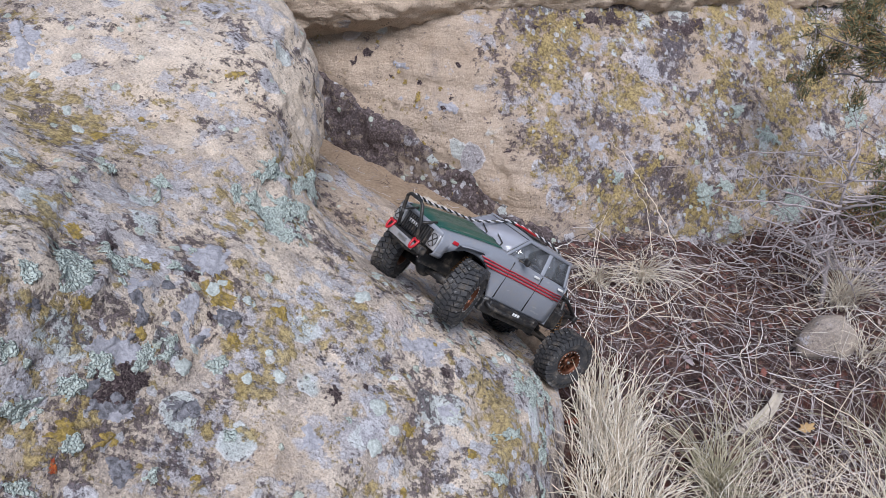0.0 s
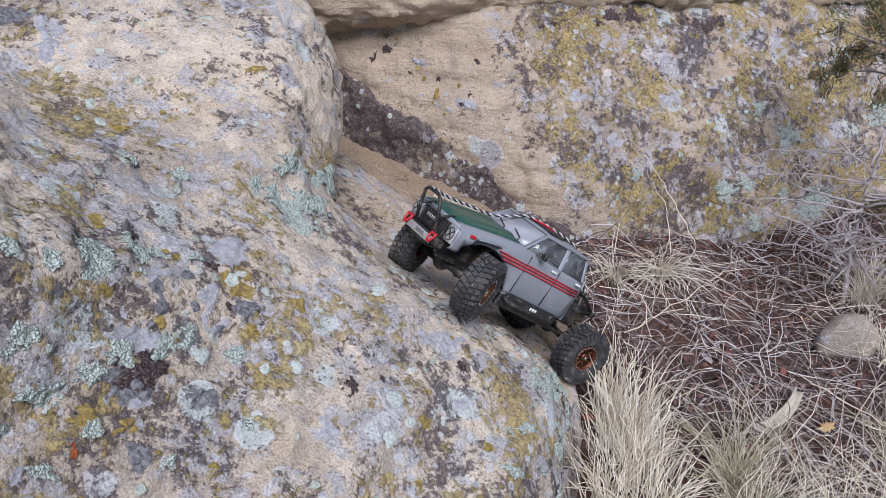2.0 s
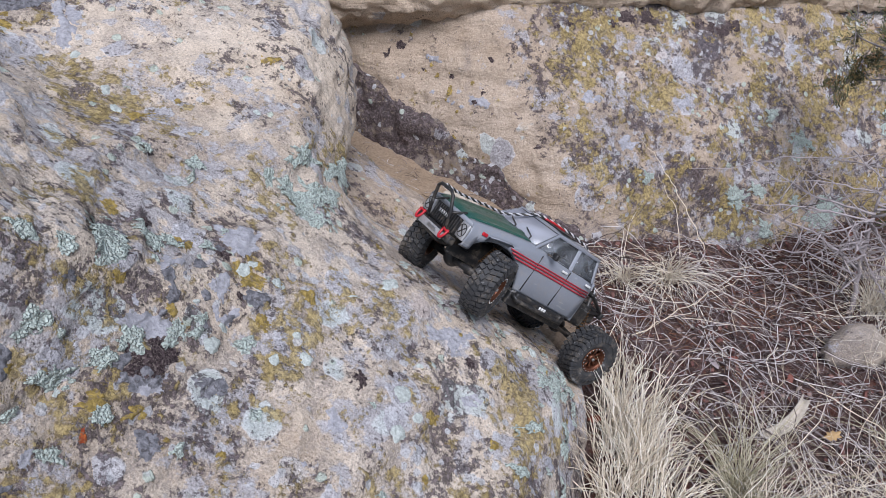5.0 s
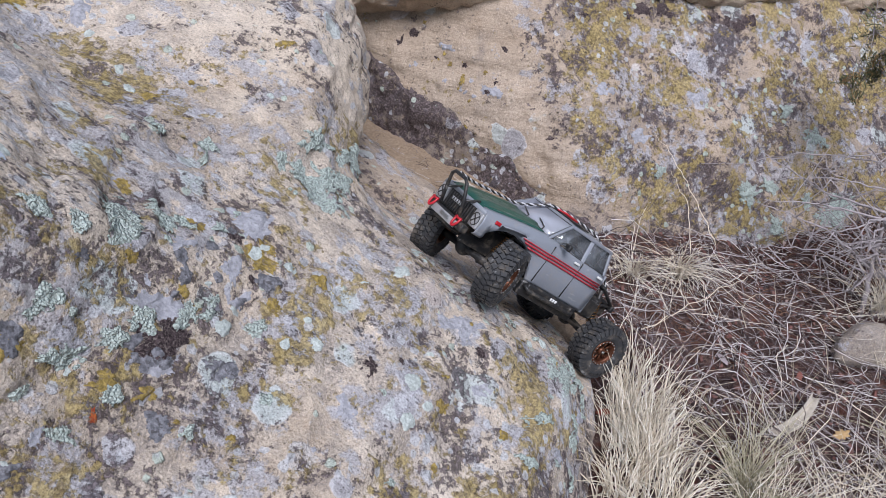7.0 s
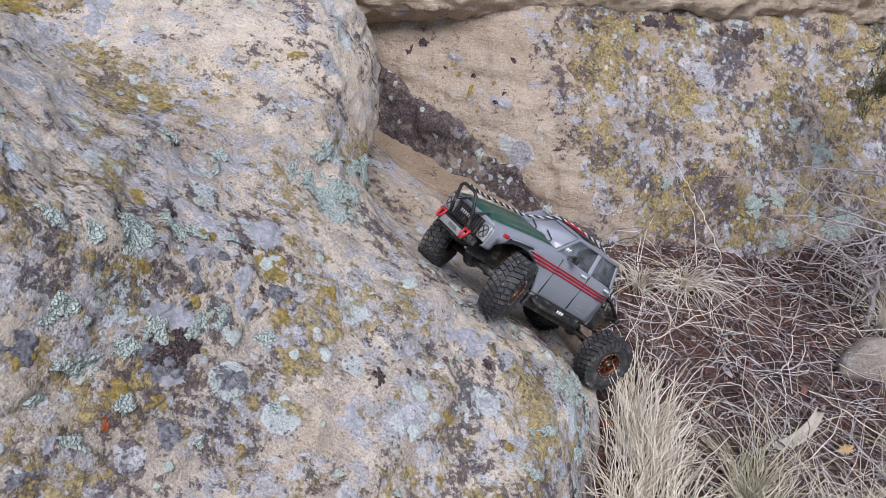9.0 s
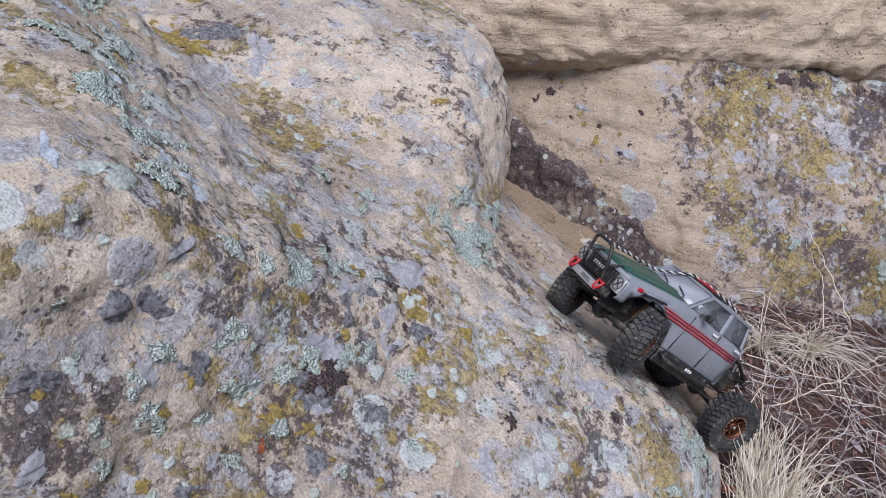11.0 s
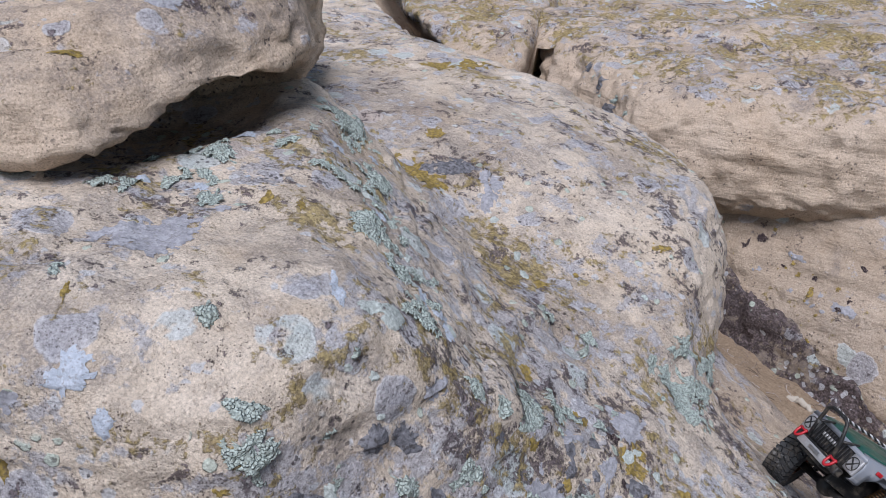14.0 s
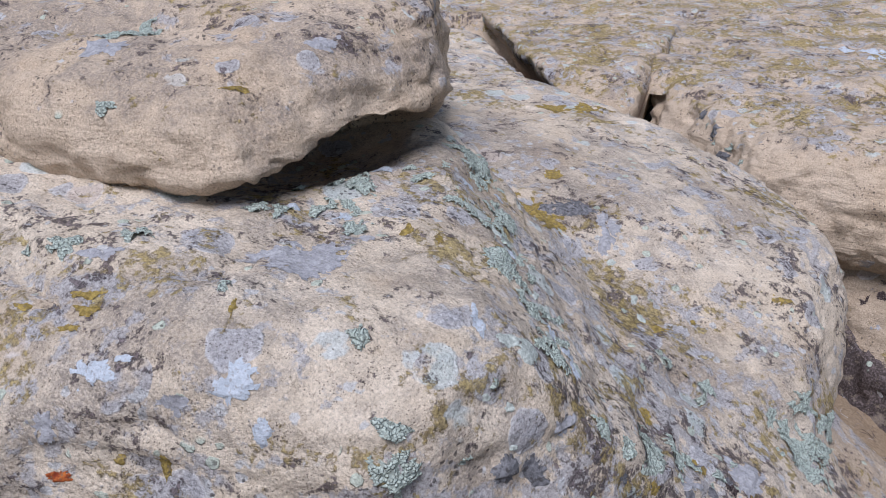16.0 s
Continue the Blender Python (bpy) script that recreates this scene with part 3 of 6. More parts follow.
T_GREY = dusty_paint("grey_paint", (0.225, 0.243, 0.278), 0.36, 0.2)
T_GREEN = dusty_paint("green_paint", (0.014, 0.075, 0.055), 0.28, 0.15)
T_BLACK = dusty_paint("black_plastic", (0.016, 0.016, 0.017), 0.45, 0.3)
T_RUBBER = dusty_paint("tyre_rubber", (0.03, 0.031, 0.034), 0.7, 0.3)
T_BRONZE = plain("bronze_alloy", (0.17, 0.072, 0.042), 0.4, 0.75, 0.5, 0.2, 90)
T_STEEL = plain("worn_steel", (0.5, 0.5, 0.5), 0.35, 0.9, 0.5, 0.2, 140)
T_RED = plain("red_enamel", (0.5, 0.018, 0.03), 0.4, 0.0, 0.5, 0.15, 140)
T_STRIPE = plain("red_stripe", (0.47, 0.04, 0.06), 0.45, 0.0, 0.4, 0.4, 420)
T_WHITE = plain("white_plastic", (0.72, 0.73, 0.72), 0.4, 0.0, 0.5, 0.12, 90)
T_SILVER = plain("scraped_silver", (0.52, 0.52, 0.53), 0.42, 0.4, 0.5, 0.35, 70)
T_SEAT = plain("dark_interior", (0.03, 0.03, 0.033), 0.7, 0.0, 0.3, 0.3, 60)
T_CORD = plain("white_cord", (0.62, 0.62, 0.64), 0.8, 0.0, 0.2, 0.2, 300)
T_COPPER = plain("coil_spring_bronze", (0.17, 0.095, 0.045), 0.45, 0.7, 0.5, 0.2, 90)


def lexan(name, colour, clear):
    """Thin clear plastic; a milky share of flat colour stands in for reflected sky."""
    k = Nodes(name)
    b = k.bsdf
    b.inputs["Base Color"].default_value = (*colour, 1)
    b.inputs["Roughness"].default_value, b.inputs["IOR"].default_value = 0.06, 1.4
    b.inputs["Transmission Weight"].default_value = clear
    return k.mat


T_GLASS = lexan("window_lexan", (0.42, 0.45, 0.48), 0.92)
# less clear: the bright reflection on the windscreen is put into its colour
T_SCREEN = lexan("windscreen_lexan_painted_sheen", (0.50, 0.52, 0.58), 0.5)


def wheel_meshes():
    """Rim, tyre and bolt ring about the Y axis, outer side at +Y."""
    tyre = bmesh.new()
    lathe(tyre, [(0.0275, -0.019), (0.036, -0.0235), (0.047, -0.0235), (0.0535, -0.021), (0.0555, -0.016), (0.056, 0.0), (0.0555, 0.016),
                 (0.0535, 0.021), (0.047, 0.0235), (0.036, 0.0235), (0.0275, 0.019), (0.031, 0.0)], 48)
    for k in range(32):  # chunky lugs: two staggered centre rows, shoulder rows and side biters
        for y, off, length, w in ((-0.0055, 0.0, 0.0076, 0.0095), (0.0055, 0.5, 0.0076, 0.0095), (-0.0168, 0.35, 0.0074, 0.0100), (0.0168, 0.85, 0.0074, 0.0100)):
            a = 2 * math.pi * (k + off) / 32
            t = Matrix.Rotation(-a, 4, "Y") @ Matrix.Translation((0.0568, y, 0)) @ Matrix.Rotation(radians(24 if y > 0 else -24), 4, "X")
            box(tyre, (0, 0, 0), (0.0062, w, length), 0, t)
        for side in (-1, 1):
            a = 2 * math.pi * (k + (0.85 if side > 0 else 0.35)) / 32
            t = Matrix.Rotation(-a, 4, "Y") @ Matrix.Translation((0.0515, side * 0.0225, 0)) @ Matrix.Rotation(side * radians(-22), 4, "Z")
            box(tyre, (0, 0, 0), (0.0125, 0.003, 0.0062), 0, t)
    rim = bmesh.new()
    lathe(rim, [(0.0275, -0.019), (0.0275, 0.019), (0.0245, 0.0195), (0.0225, 0.016), (0.0235, -0.019)], 40)
    lathe(rim, [(0.0085, 0.006), (0.0085, 0.0145), (0.0062, 0.0165), (0.0008, 0.0165), (0.0008, 0.006)], 20)
    for k in range(9):
        a = 2 * math.pi * k / 9
        for s in (-0.09, 0.09):
            tube(rim, [(0.0065 * math.cos(a), 0.0115, 0.0065 * math.sin(a)), (0.0238 * math.cos(a + s), 0.0135, 0.0238 * math.sin(a + s))], 0.0012, 5)
    ring = bmesh.new()
    lathe(ring, [(0.0242, 0.0185), (0.0285, 0.0185), (0.0282, 0.0212), (0.0246, 0.0212)], 40)
    bolts = bmesh.new()
    for k in range(20):
        a = 2 * math.pi * k / 20
        bmesh.ops.create_icosphere(bolts, subdivisions=1, radius=0.0016, matrix=Matrix.Translation((0.0264 * math.cos(a), 0.0214, 0.0264 * math.sin(a))))
    bmesh.ops.create_cone(bolts, cap_ends=True, segments=6, radius1=0.0034, radius2=0.003, depth=0.004, matrix=Matrix.Translation((0, 0.018, 0)) @ Matrix.Rotation(radians(90), 4, "X"))
    disc = bmesh.new()
    lathe(disc, [(0.0235, -0.004), (0.0235, 0.0), (0.0008, 0.0), (0.0008, -0.004)], 28)
    return rim, tyre, ring, bolts, disc


def body_station(x):
    """Lower edge, belt height and half width of the body shell at x."""
    arch = abs(x - 0.152)
    low = 0.024 if arch > 0.078 else 0.004 + math.sqrt(0.081 ** 2 - arch ** 2)
    if x > 0.212:
        low = 0.048
    belt = 0.117 - 0.022 * max(0.0, (x - 0.075) / 0.16) ** 1.3 if x > 0.075 else 0.117 - 0.004 * (0.075 - x) / 0.18
    half = 0.0905 - 0.0105 * max(0.0, (x - 0.08) / 0.155) ** 1.2 - (0.004 if x < -0.085 else 0)
    return low, belt, half


def rc_truck(m):
    root = new("rc_truck")
    root.empty_display_size = 0.05
    root.matrix_basis = m
    tagged(root, "grey toy crawler truck with a green bonnet and red stripes", "toy truck")
    # painted shell: sides, wings and tail
    xs = [0.2325, 0.228, 0.22, 0.2121, 0.2119] + [0.205 - 0.009 * i for i in range(14)] + [0.0742, 0.0738, 0.05, 0.02, -0.01, -0.04, -0.07, -0.09, -0.105]
    for side in (1, -1):
        shell = bmesh.new()
        rows = []
        for x in xs:
            low, belt, w = body_station(x)
            mid = low + (belt - low) * 0.5
            rows.append([(x, side * y, z) for y, z in ((w - 0.007, low - 0.001), (w - 0.001, low + 0.006 * (belt - low) / 0.09), (w + 0.0015, mid), (w + 0.001, belt - 0.016), (w - 0.003, belt - 0.006), (w - 0.009, belt), (w - 0.020, belt + 0.002))])
        patch(shell, rows)
        thicken(part("body_side", shell, T_GREY, root, "scuffed grey painted side"), 0.0016)
    shell = bmesh.new()
    low, belt, w = body_station(-0.105)
    patch(shell, [[(-0.105, -w, low), (-0.105, w, low)], [(-0.105, -w, belt), (-0.105, w, belt)]])
    low, belt, w = body_station(0.2325)
    thicken(part("tail_panel", shell, T_GREY, root), 0.0016)
    shell = bmesh.new()
    patch(shell, [[(0.2325, -w, 0.087), (0.2325, w, 0.087)], [(0.2325, -w + 0.004, belt), (0.2325, w - 0.004, belt)]])
    thicken(part("front_panel", shell, T_GREY, root), 0.0016)
    shell = bmesh.new()
    patch(shell, [[(0.076, -0.0735, 0.1175), (0.076, 0.0735, 0.1175)], [(0.092, -0.0735, 0.1165), (0.092, 0.0735, 0.1165)]])
    thicken(part("cowl", shell, T_GREY, root), 0.0016)
    # bonnet with two pressed ridges
    hood = bmesh.new()
    rows = []
    for i in range(13):
        x = 0.091 + 0.1425 * i / 12
        belt = body_station(x)[1]
        w = body_station(x)[2] - 0.018
        drop = 0.012 * max(0.0, (i - 10.5) / 1.5) ** 2
        rows.append([(x, w * f, belt + 0.0035 + 0.004 * (1 - f * f) - drop + (0.0022 if 0.42 < abs(f) < 0.62 and i < 11 else 0)) for f in (-1, -0.85, -0.66, -0.6, -0.44, -0.38, -0.2, 0, 0.2, 0.38, 0.44, 0.6, 0.66, 0.85, 1)])
    patch(hood, rows)
    thicken(part("bonnet", hood, T_GREEN, root, "glossy dark green bonnet"), 0.003)
    # roof, pillars and panes
    roof = bmesh.new()
    patch(roof, [[(x, f * 0.0695 * (1 - 0.10 * g), 0.1575 + 0.0045 * (1 - abs(f) ** 2.4) + h) for f in (-1, -0.93, -0.75, -0.4, 0, 0.4, 0.75, 0.93, 1)]
                 for x, g, h in ((0.036, 0.3, -0.005), (0.030, 0.15, -0.001), (0.015, 0, 0.0), (-0.03, 0, 0.001), (-0.075, 0, 0.0), (-0.094, 0.05, -0.001), (-0.100, 0.2, -0.006))])
    thicken(part("roof", roof, T_GREY, root), 0.004)
    sun_panel = bmesh.new()
    box(sun_panel, (-0.008, 0, 0.1635), (0.042, 0.098, 0.003), 0.001)
    part("roof_panel", sun_panel, T_BLACK, root, "dark smoked roof panel")
    lines = {"front_pillar": ((0.082, 0.080, 0.114), (0.034, 0.0665, 0.156)), "centre_pillar": ((-0.024, 0.085, 0.112), (-0.032, 0.0695, 0.156)), "rear_pillar": ((-0.1, 0.083, 0.112), (-0.094, 0.068, 0.156))}
    for name, (a, b) in lines.items():
        for side in (1, -1):
            bm = bmesh.new()
            a2, b2 = Vector((a[0], side * a[1], a[2])), Vector((b[0], side * b[1], b[2]))
            d = (b2 - a2)
            box(bm, (a2 + b2) / 2, (0.0085, 0.004, d.length + 0.004), 0.0012, d.to_track_quat("Z", "Y").to_matrix().to_4x4())
            part(name, bm, T_GREY, root)
    for y in (0.0705, -0.0705):
        bm = bmesh.new()
        box(bm, (-0.03, y, 0.1565), (0.128, 0.006, 0.006), 0.0015)
        part("roof_rail", bm, T_GREY, root)
    panes = {"windscreen": ((0.083, 0.079, 0.115), (0.083, -0.079, 0.115), (0.036, -0.0655, 0.156), (0.036, 0.0655, 0.156)), "rear_window": ((-0.103, 0.08, 0.112), (-0.103, -0.08, 0.112), (-0.097, -0.066, 0.155), (-0.097, 0.066, 0.155))}
    for side in (1, -1):
        panes["front_side_window" + (" " if side < 0 else "")] = ((0.076, side * 0.082, 0.114), (-0.021, side * 0.084, 0.112), (-0.029, side * 0.069, 0.155), (0.036, side * 0.067, 0.155))
        panes["rear_side_window" + (" " if side < 0 else "")] = ((-0.028, side * 0.084, 0.112), (-0.097, side * 0.082, 0.112), (-0.092, side * 0.068, 0.155), (-0.035, side * 0.069, 0.155))
    for name, four in panes.items():
        bm = bmesh.new()
        patch(bm, [[four[0], four[1]], [four[3], four[2]]])
        pane = thicken(part(name.strip(), bm, T_SCREEN if name == "windscreen" else T_GLASS, root, "clear window with reflected sky in its milky tint"), 0.0012, 0)
        pane.visible_shadow = False
        edge = bmesh.new()
        loop = [Vector(p) for p in four]
        tube(edge, loop + [loop[0]], 0.0014, 6)
        part("window_seal", edge, T_BLACK, pane, "black rubber seal")
    for y in (0.035, -0.02):  # wipers
        bm = bmesh.new()
        tube(bm, [(0.0855, y + 0.02, 0.1165), (0.075, y + 0.012, 0.1255), (0.066, y - 0.022, 0.1335)], 0.0013, 5)
        part("wiper", bm, T_BLACK, root)
    # cabin
    for y in (0.036, -0.036):
        bm = bmesh.new()
        box(bm, (0.0, y, 0.085), (0.045, 0.042, 0.02), 0.006)
        box(bm, (-0.024, y, 0.115), (0.014, 0.040, 0.06), 0.005, Matrix.Rotation(radians(-12), 4, "Y"))
        part("seat", bm, T_SEAT, root, "dark moulded seat")
    bm = bmesh.new()
    box(bm, (0.066, 0, 0.102), (0.022, 0.15, 0.022), 0.004)
    box(bm, (-0.02, 0, 0.062), (0.16, 0.15, 0.012), 0.003)
    part("dashboard", bm, T_SEAT, root)
    # stripes, seams and door furniture on both sides
    for side in (1, -1):
        for z0, h, start in ((0.0915, 0.0026, 0.138), (0.0862, 0.0038, 0.130), (0.0803, 0.0032, 0.119)):
            bm = bmesh.new()
            patch(bm, [[(x + (0.004 * dz / h if x == start else 0), side * (body_station(x)[2] + 0.0024), z0 + dz - (0.001 if x > 0.05 else 0)) for x in (start, 0.107, 0.09, 0.07, 0.05, 0.02, -0.02, -0.06, -0.084, -0.086, -0.101)] for dz in (-h / 2, h / 2)])
            thicken(part("stripe", bm, T_STRIPE, root, "faded red stripe decal"), 0.0012, 0)
        for x in (0.062, -0.024):
            bm = bmesh.new()
            box(bm, (x, side * 0.0915, 0.07), (0.0012, 0.002, 0.078), 0)
            part("door_seam", bm, T_BLACK, root)
        for x in (-0.008, -0.084):
            bm = bmesh.new()
            box(bm, (x, side * 0.0932, 0.1035), (0.015, 0.0035, 0.0045), 0.0012)
            part("door_handle", bm, T_WHITE, root, "pale door handle")
        bm = bmesh.new()
        box(bm, (0.046, side * 0.103, 0.1205), (0.008, 0.017, 0.013), 0.003, Matrix.Rotation(side * radians(-15), 4, "Z"))
        tube(bm, [(0.052, side * 0.088, 0.116), (0.048, side * 0.1, 0.117)], 0.002, 6)
        part("wing_mirror", bm, T_BLACK, root, "black wing mirror")
        bm = bmesh.new()
        box(bm, (0.203, side * 0.0845, 0.0875), (0.013, 0.003, 0.0065), 0.001)
        part("side_light", bm, T_RED, root, "small red side light")
        bm = bmesh.new()  # rock slider
        tube(bm, [(0.068, side * 0.088, 0.018), (0.06, side * 0.098, 0.012), (-0.07, side * 0.098, 0.012), (-0.082, side * 0.088, 0.018)], 0.0045, 8)
        box(bm, (-0.003, side * 0.088, 0.017), (0.134, 0.018, 0.017), 0.004)
        box(bm, (-0.008, side * 0.078, 0.010), (0.165, 0.020, 0.030), 0.004)
        slider = part("rock_slider", bm, T_BLACK, root, "black side step")
        mark = bmesh.new()  # the unreadable badge
        for dx in (-0.007, 0.0, 0.007):
            box(mark, (-0.012 + dx, side * 0.0977, 0.0185), (0.005, 0.0014, 0.007), 0)
        part("badge", mark, T_WHITE, slider, "small white badge")
    # nose: grille, lamps, bumper, hoop and shackles
    bm = bmesh.new()
    box(bm, (0.2285, 0, 0.070), (0.006, 0.098, 0.036), 0.001)
    grille = part("grille", bm, T_BLACK, root, "black slotted grille")
    for i in range(11):
        s = bmesh.new()
        box(s, (0.2325, -0.040 + 0.008 * i, 0.070), (0.004, 0.0034, 0.031), 0.0008)
        part("grille_bar", s, T_BLACK, grille)
    for i in range(6):
        s = bmesh.new()
        box(s, (0.2350, 0.012 - 0.0075 * i, 0.074), (0.0012, 0.0042, 0.007), 0)
        part("badge_bar", s, T_SILVER, grille, "pale badge bar")
    for side in (1, -1):
        bm = bmesh.new()
        box(bm, (0.2300, side * 0.0645, 0.0715), (0.012, 0.027, 0.032), 0.003)
        lamp = part("headlight", bm, T_SILVER, root, "silvery square headlight with a black cross")
        for a in (45, -45):
            s = bmesh.new()
            box(s, (0.2364, side * 0.0645, 0.0715), (0.0012, 0.021, 0.0022), 0, Matrix.Rotation(radians(a), 4, "X"))
            part("cross_mark", s, T_BLACK, lamp)
        s = bmesh.new()
        lathe(s, [(0.0112, -0.0004), (0.0124, -0.0004), (0.0124, 0.0004), (0.0112, 0.0004)], 20)
        part("lamp_ring", s, T_BLACK, lamp, at=Matrix.Translation((0.2364, side * 0.0645, 0.0715)) @ Matrix.Rotation(radians(90), 4, "Z"))
        bm = bmesh.new()  # shackle, hanging from its pin
        tube(bm, [(0.2535 + 0.004 * math.sin(a), side * 0.046 + 0.0072 * math.cos(a), 0.051 - 0.0125 * math.sin(a)) for a in (math.pi * (-0.18 + 1.36 * i / 14) for i in range(15))], 0.0024, 8)
        tube(bm, [(0.2525, side * 0.046 - 0.010, 0.055), (0.2525, side * 0.046 + 0.010, 0.055)], 0.0022, 8)
        part("shackle", bm, T_RED, root, "red tow shackle")
    bm = bmesh.new()
    box(bm, (0.241, 0, 0.044), (0.016, 0.128, 0.015), 0.003)
    box(bm, (0.232, 0, 0.034), (0.03, 0.06, 0.012), 0.003)
    bumper = part("bumper", bm, T_BLACK, root, "black front bumper")
    bm = bmesh.new()
    box(bm, (0.2500, 0, 0.0415), (0.002, 0.088, 0.014), 0.0008)
    part("skid_plate", bm, T_SILVER, bumper, "scraped silver plate")
    bm = bmesh.new()
    box(bm, (0.2515, 0.004, 0.0425), (0.002, 0.03, 0.006), 0.0006)
    part("fairlead", bm, T_STEEL, bumper)
    bm = bmesh.new()
    tube(bm, [(0.243, 0.036, 0.046), (0.256, 0.034, 0.085), (0.267, 0.028, 0.112), (0.269, 0.018, 0.118), (0.269, -0.018, 0.118), (0.267, -0.028, 0.112), (0.256, -0.034, 0.085), (0.243, -0.036, 0.046)], 0.0034, 8)
    tube(bm, [(0.256, 0.034, 0.085), (0.225, 0.036, 0.099)], 0.0026, 6), tube(bm, [(0.256, -0.034, 0.085), (0.225, -0.036, 0.099)], 0.0026, 6)
    part("bull_bar", bm, T_BLACK, root, "black tubular bull bar")
    # running gear
    bm = bmesh.new()
    for y in (0.03, -0.03):
        box(bm, (0.015, y, 0.028), (0.40, 0.006, 0.02), 0.001)
    box(bm, (0.0, 0, 0.016), (0.1, 0.066, 0.02), 0.004)
    box(bm, (0.15, 0, 0.05), (0.07, 0.06, 0.045), 0.008)
    box(bm, (-0.125, 0, 0.040), (0.09, 0.125, 0.05), 0.006)
    box(bm, (-0.185, 0, 0.045), (0.06, 0.085, 0.03), 0.004)
    part("chassis", bm, T_BLACK, root, "black chassis rails")
    hubs = {1: (Vector((0.148, 0.106, 0.016)), Vector((0.164, -0.106, 0.0))), -1: (Vector((-0.194, 0.104, -0.018)), Vector((-0.186, -0.104, -0.006)))}
    for end, (near, far) in hubs.items():
        bm = bmesh.new()
        mid, x = (near + far) / 2, (near.x + far.x) / 2
        tube(bm, [far.lerp(near, 0.1), far.lerp(near, 0.9)], 0.0075, 10)
        bmesh.ops.create_icosphere(bm, subdivisions=2, radius=0.019, matrix=Matrix.Translation(mid + Vector((0, -0.012, 0))) @ Matrix.Diagonal((1.1, 0.8, 1, 1)))
        for y in (0.04, -0.04):
            tube(bm, [(x, y, mid.z - 0.004), (x * 0.18, y * 0.6, 0.008)], 0.004, 6)
        axle = part("axle", bm, T_BLACK, root, "black axle with links")
        for y in (0.056, -0.056):
            s = bmesh.new()
            top, foot = Vector((x * 0.82, y * 0.95, 0.082)), mid.lerp(near if y > 0 else far, 0.53) + Vector((0, 0, 0.006))
            tube(s, [foot, top], 0.0048, 8)
            shock = part("shock_absorber", s, T_BLACK, axle)
            s = bmesh.new()
            d = (top - foot)
            u, w = d.orthogonal().normalized(), d.normalized().cross(d.orthogonal().normalized())
            tube(s, [foot + d * (0.2 + 0.6 * i / 72) + 0.0078 * (math.cos(i * 0.7) * u + math.sin(i * 0.7) * w) for i in range(73)], 0.0013, 5)
            part("coil_spring", s, T_COPPER, axle, "bronze coil spring")
    # tail: sloping bed rails, cross bars and a strap
    bm = bmesh.new()
    for y in (0.052, -0.052):
        tube(bm, [(-0.1, y, 0.098), (-0.16, y, 0.088), (-0.212, y, 0.062)], 0.004, 8)
        tube(bm, [(-0.1, y, 0.04), (-0.17, y, 0.052), (-0.212, y, 0.06)], 0.0035, 8)
    for x, z in ((-0.13, 0.094), (-0.165, 0.085), (-0.21, 0.062)):
        tube(bm, [(x, -0.052, z), (x, 0.052, z)], 0.0035, 8)
    bed = part("bed_cage", bm, T_BLACK, root, "black tubular rear cage")
    bm = bmesh.new()
    box(bm, (-0.158, 0, 0.066), (0.105, 0.095, 0.004), 0.001, Matrix.Rotation(radians(-8), 4, "Y"))
    part("bed_panel", bm, T_BLACK, bed)
    bm = bmesh.new()
    box(bm, (-0.214, 0, 0.058), (0.01, 0.118, 0.014), 0.003)
    part("rear_bumper", bm, T_BLACK, root)
    bm = bmesh.new()
    tube(bm, [(-0.112, 0.03, 0.118), (-0.13, 0.034, 0.108), (-0.15, 0.03, 0.094), (-0.168, 0.036, 0.088)], 0.0022, 6)
    part("rear_strap", bm, T_RED, root, "red tow strap")
    bm = bmesh.new()
    tube(bm, [(0.018, -0.012, 0.1665), (-0.004, -0.006, 0.168), (-0.032, 0.004, 0.1665)], 0.0026, 6)
    part("roof_strap", bm, T_RED, root, "red hook strap on the roof")
    # two-tone recovery rope over the bonnet and roof
    knots = [Vector(p) for p in ((0.269, -0.010, 0.121), (0.225, -0.020, 0.118), (0.19, -0.026, 0.1205), (0.15, -0.03, 0.1245), (0.1, -0.03, 0.1285), (0.06, -0.024, 0.148), (0.034, -0.016, 0.1655), (-0.01, -0.006, 0.1695), (-0.06, 0.006, 0.1685), (-0.1, 0.018, 0.164), (-0.135, 0.03, 0.128), (-0.175, 0.038, 0.092), (-0.208, 0.042, 0.066))]
    path = []
    for a, b in zip(knots, knots[1:]):
        steps = max(3, int((b - a).length / 0.0018))
        path += [a.lerp(b, i / steps) for i in range(steps)]
    path = [sum((path[min(max(i + o, 0), len(path) - 1)] for o in range(-5, 6)), Vector()) / 11 for i in range(len(path))]
    for name, phase, mat_ in (("rope", 0.0, T_BLACK), ("white_strand", math.pi, T_CORD)):
        bm, line = bmesh.new(), []
        for i, p in enumerate(path):
            d = (path[min(i + 1, len(path) - 1)] - path[max(i - 1, 0)]).normalized()
            u = d.cross(Vector((0, 1, 0))).normalized()
            a = i * 0.62 + phase
            line.append(p + 0.0015 * (math.cos(a) * u + math.sin(a) * d.cross(u)))
        tube(bm, line, 0.0019 if name == "rope" else 0.0015, 6)
        if name == "rope":
            rope = part(name, bm, mat_, root, "black and white braided rope")
        else:
            part(name, bm, mat_, rope)
    # wheels; the front pair is steered to the left
    rim, tyre, ring, bolts, disc = wheel_meshes()
    first = part("wheel", rim, T_BRONZE, root, "bronze spoked wheel with beadlock ring")
    part("tyre", tyre, T_RUBBER, first, "dusty knobbly black tyre", smooth=False)
    part("beadlock_ring", ring, T_BRONZE, first)
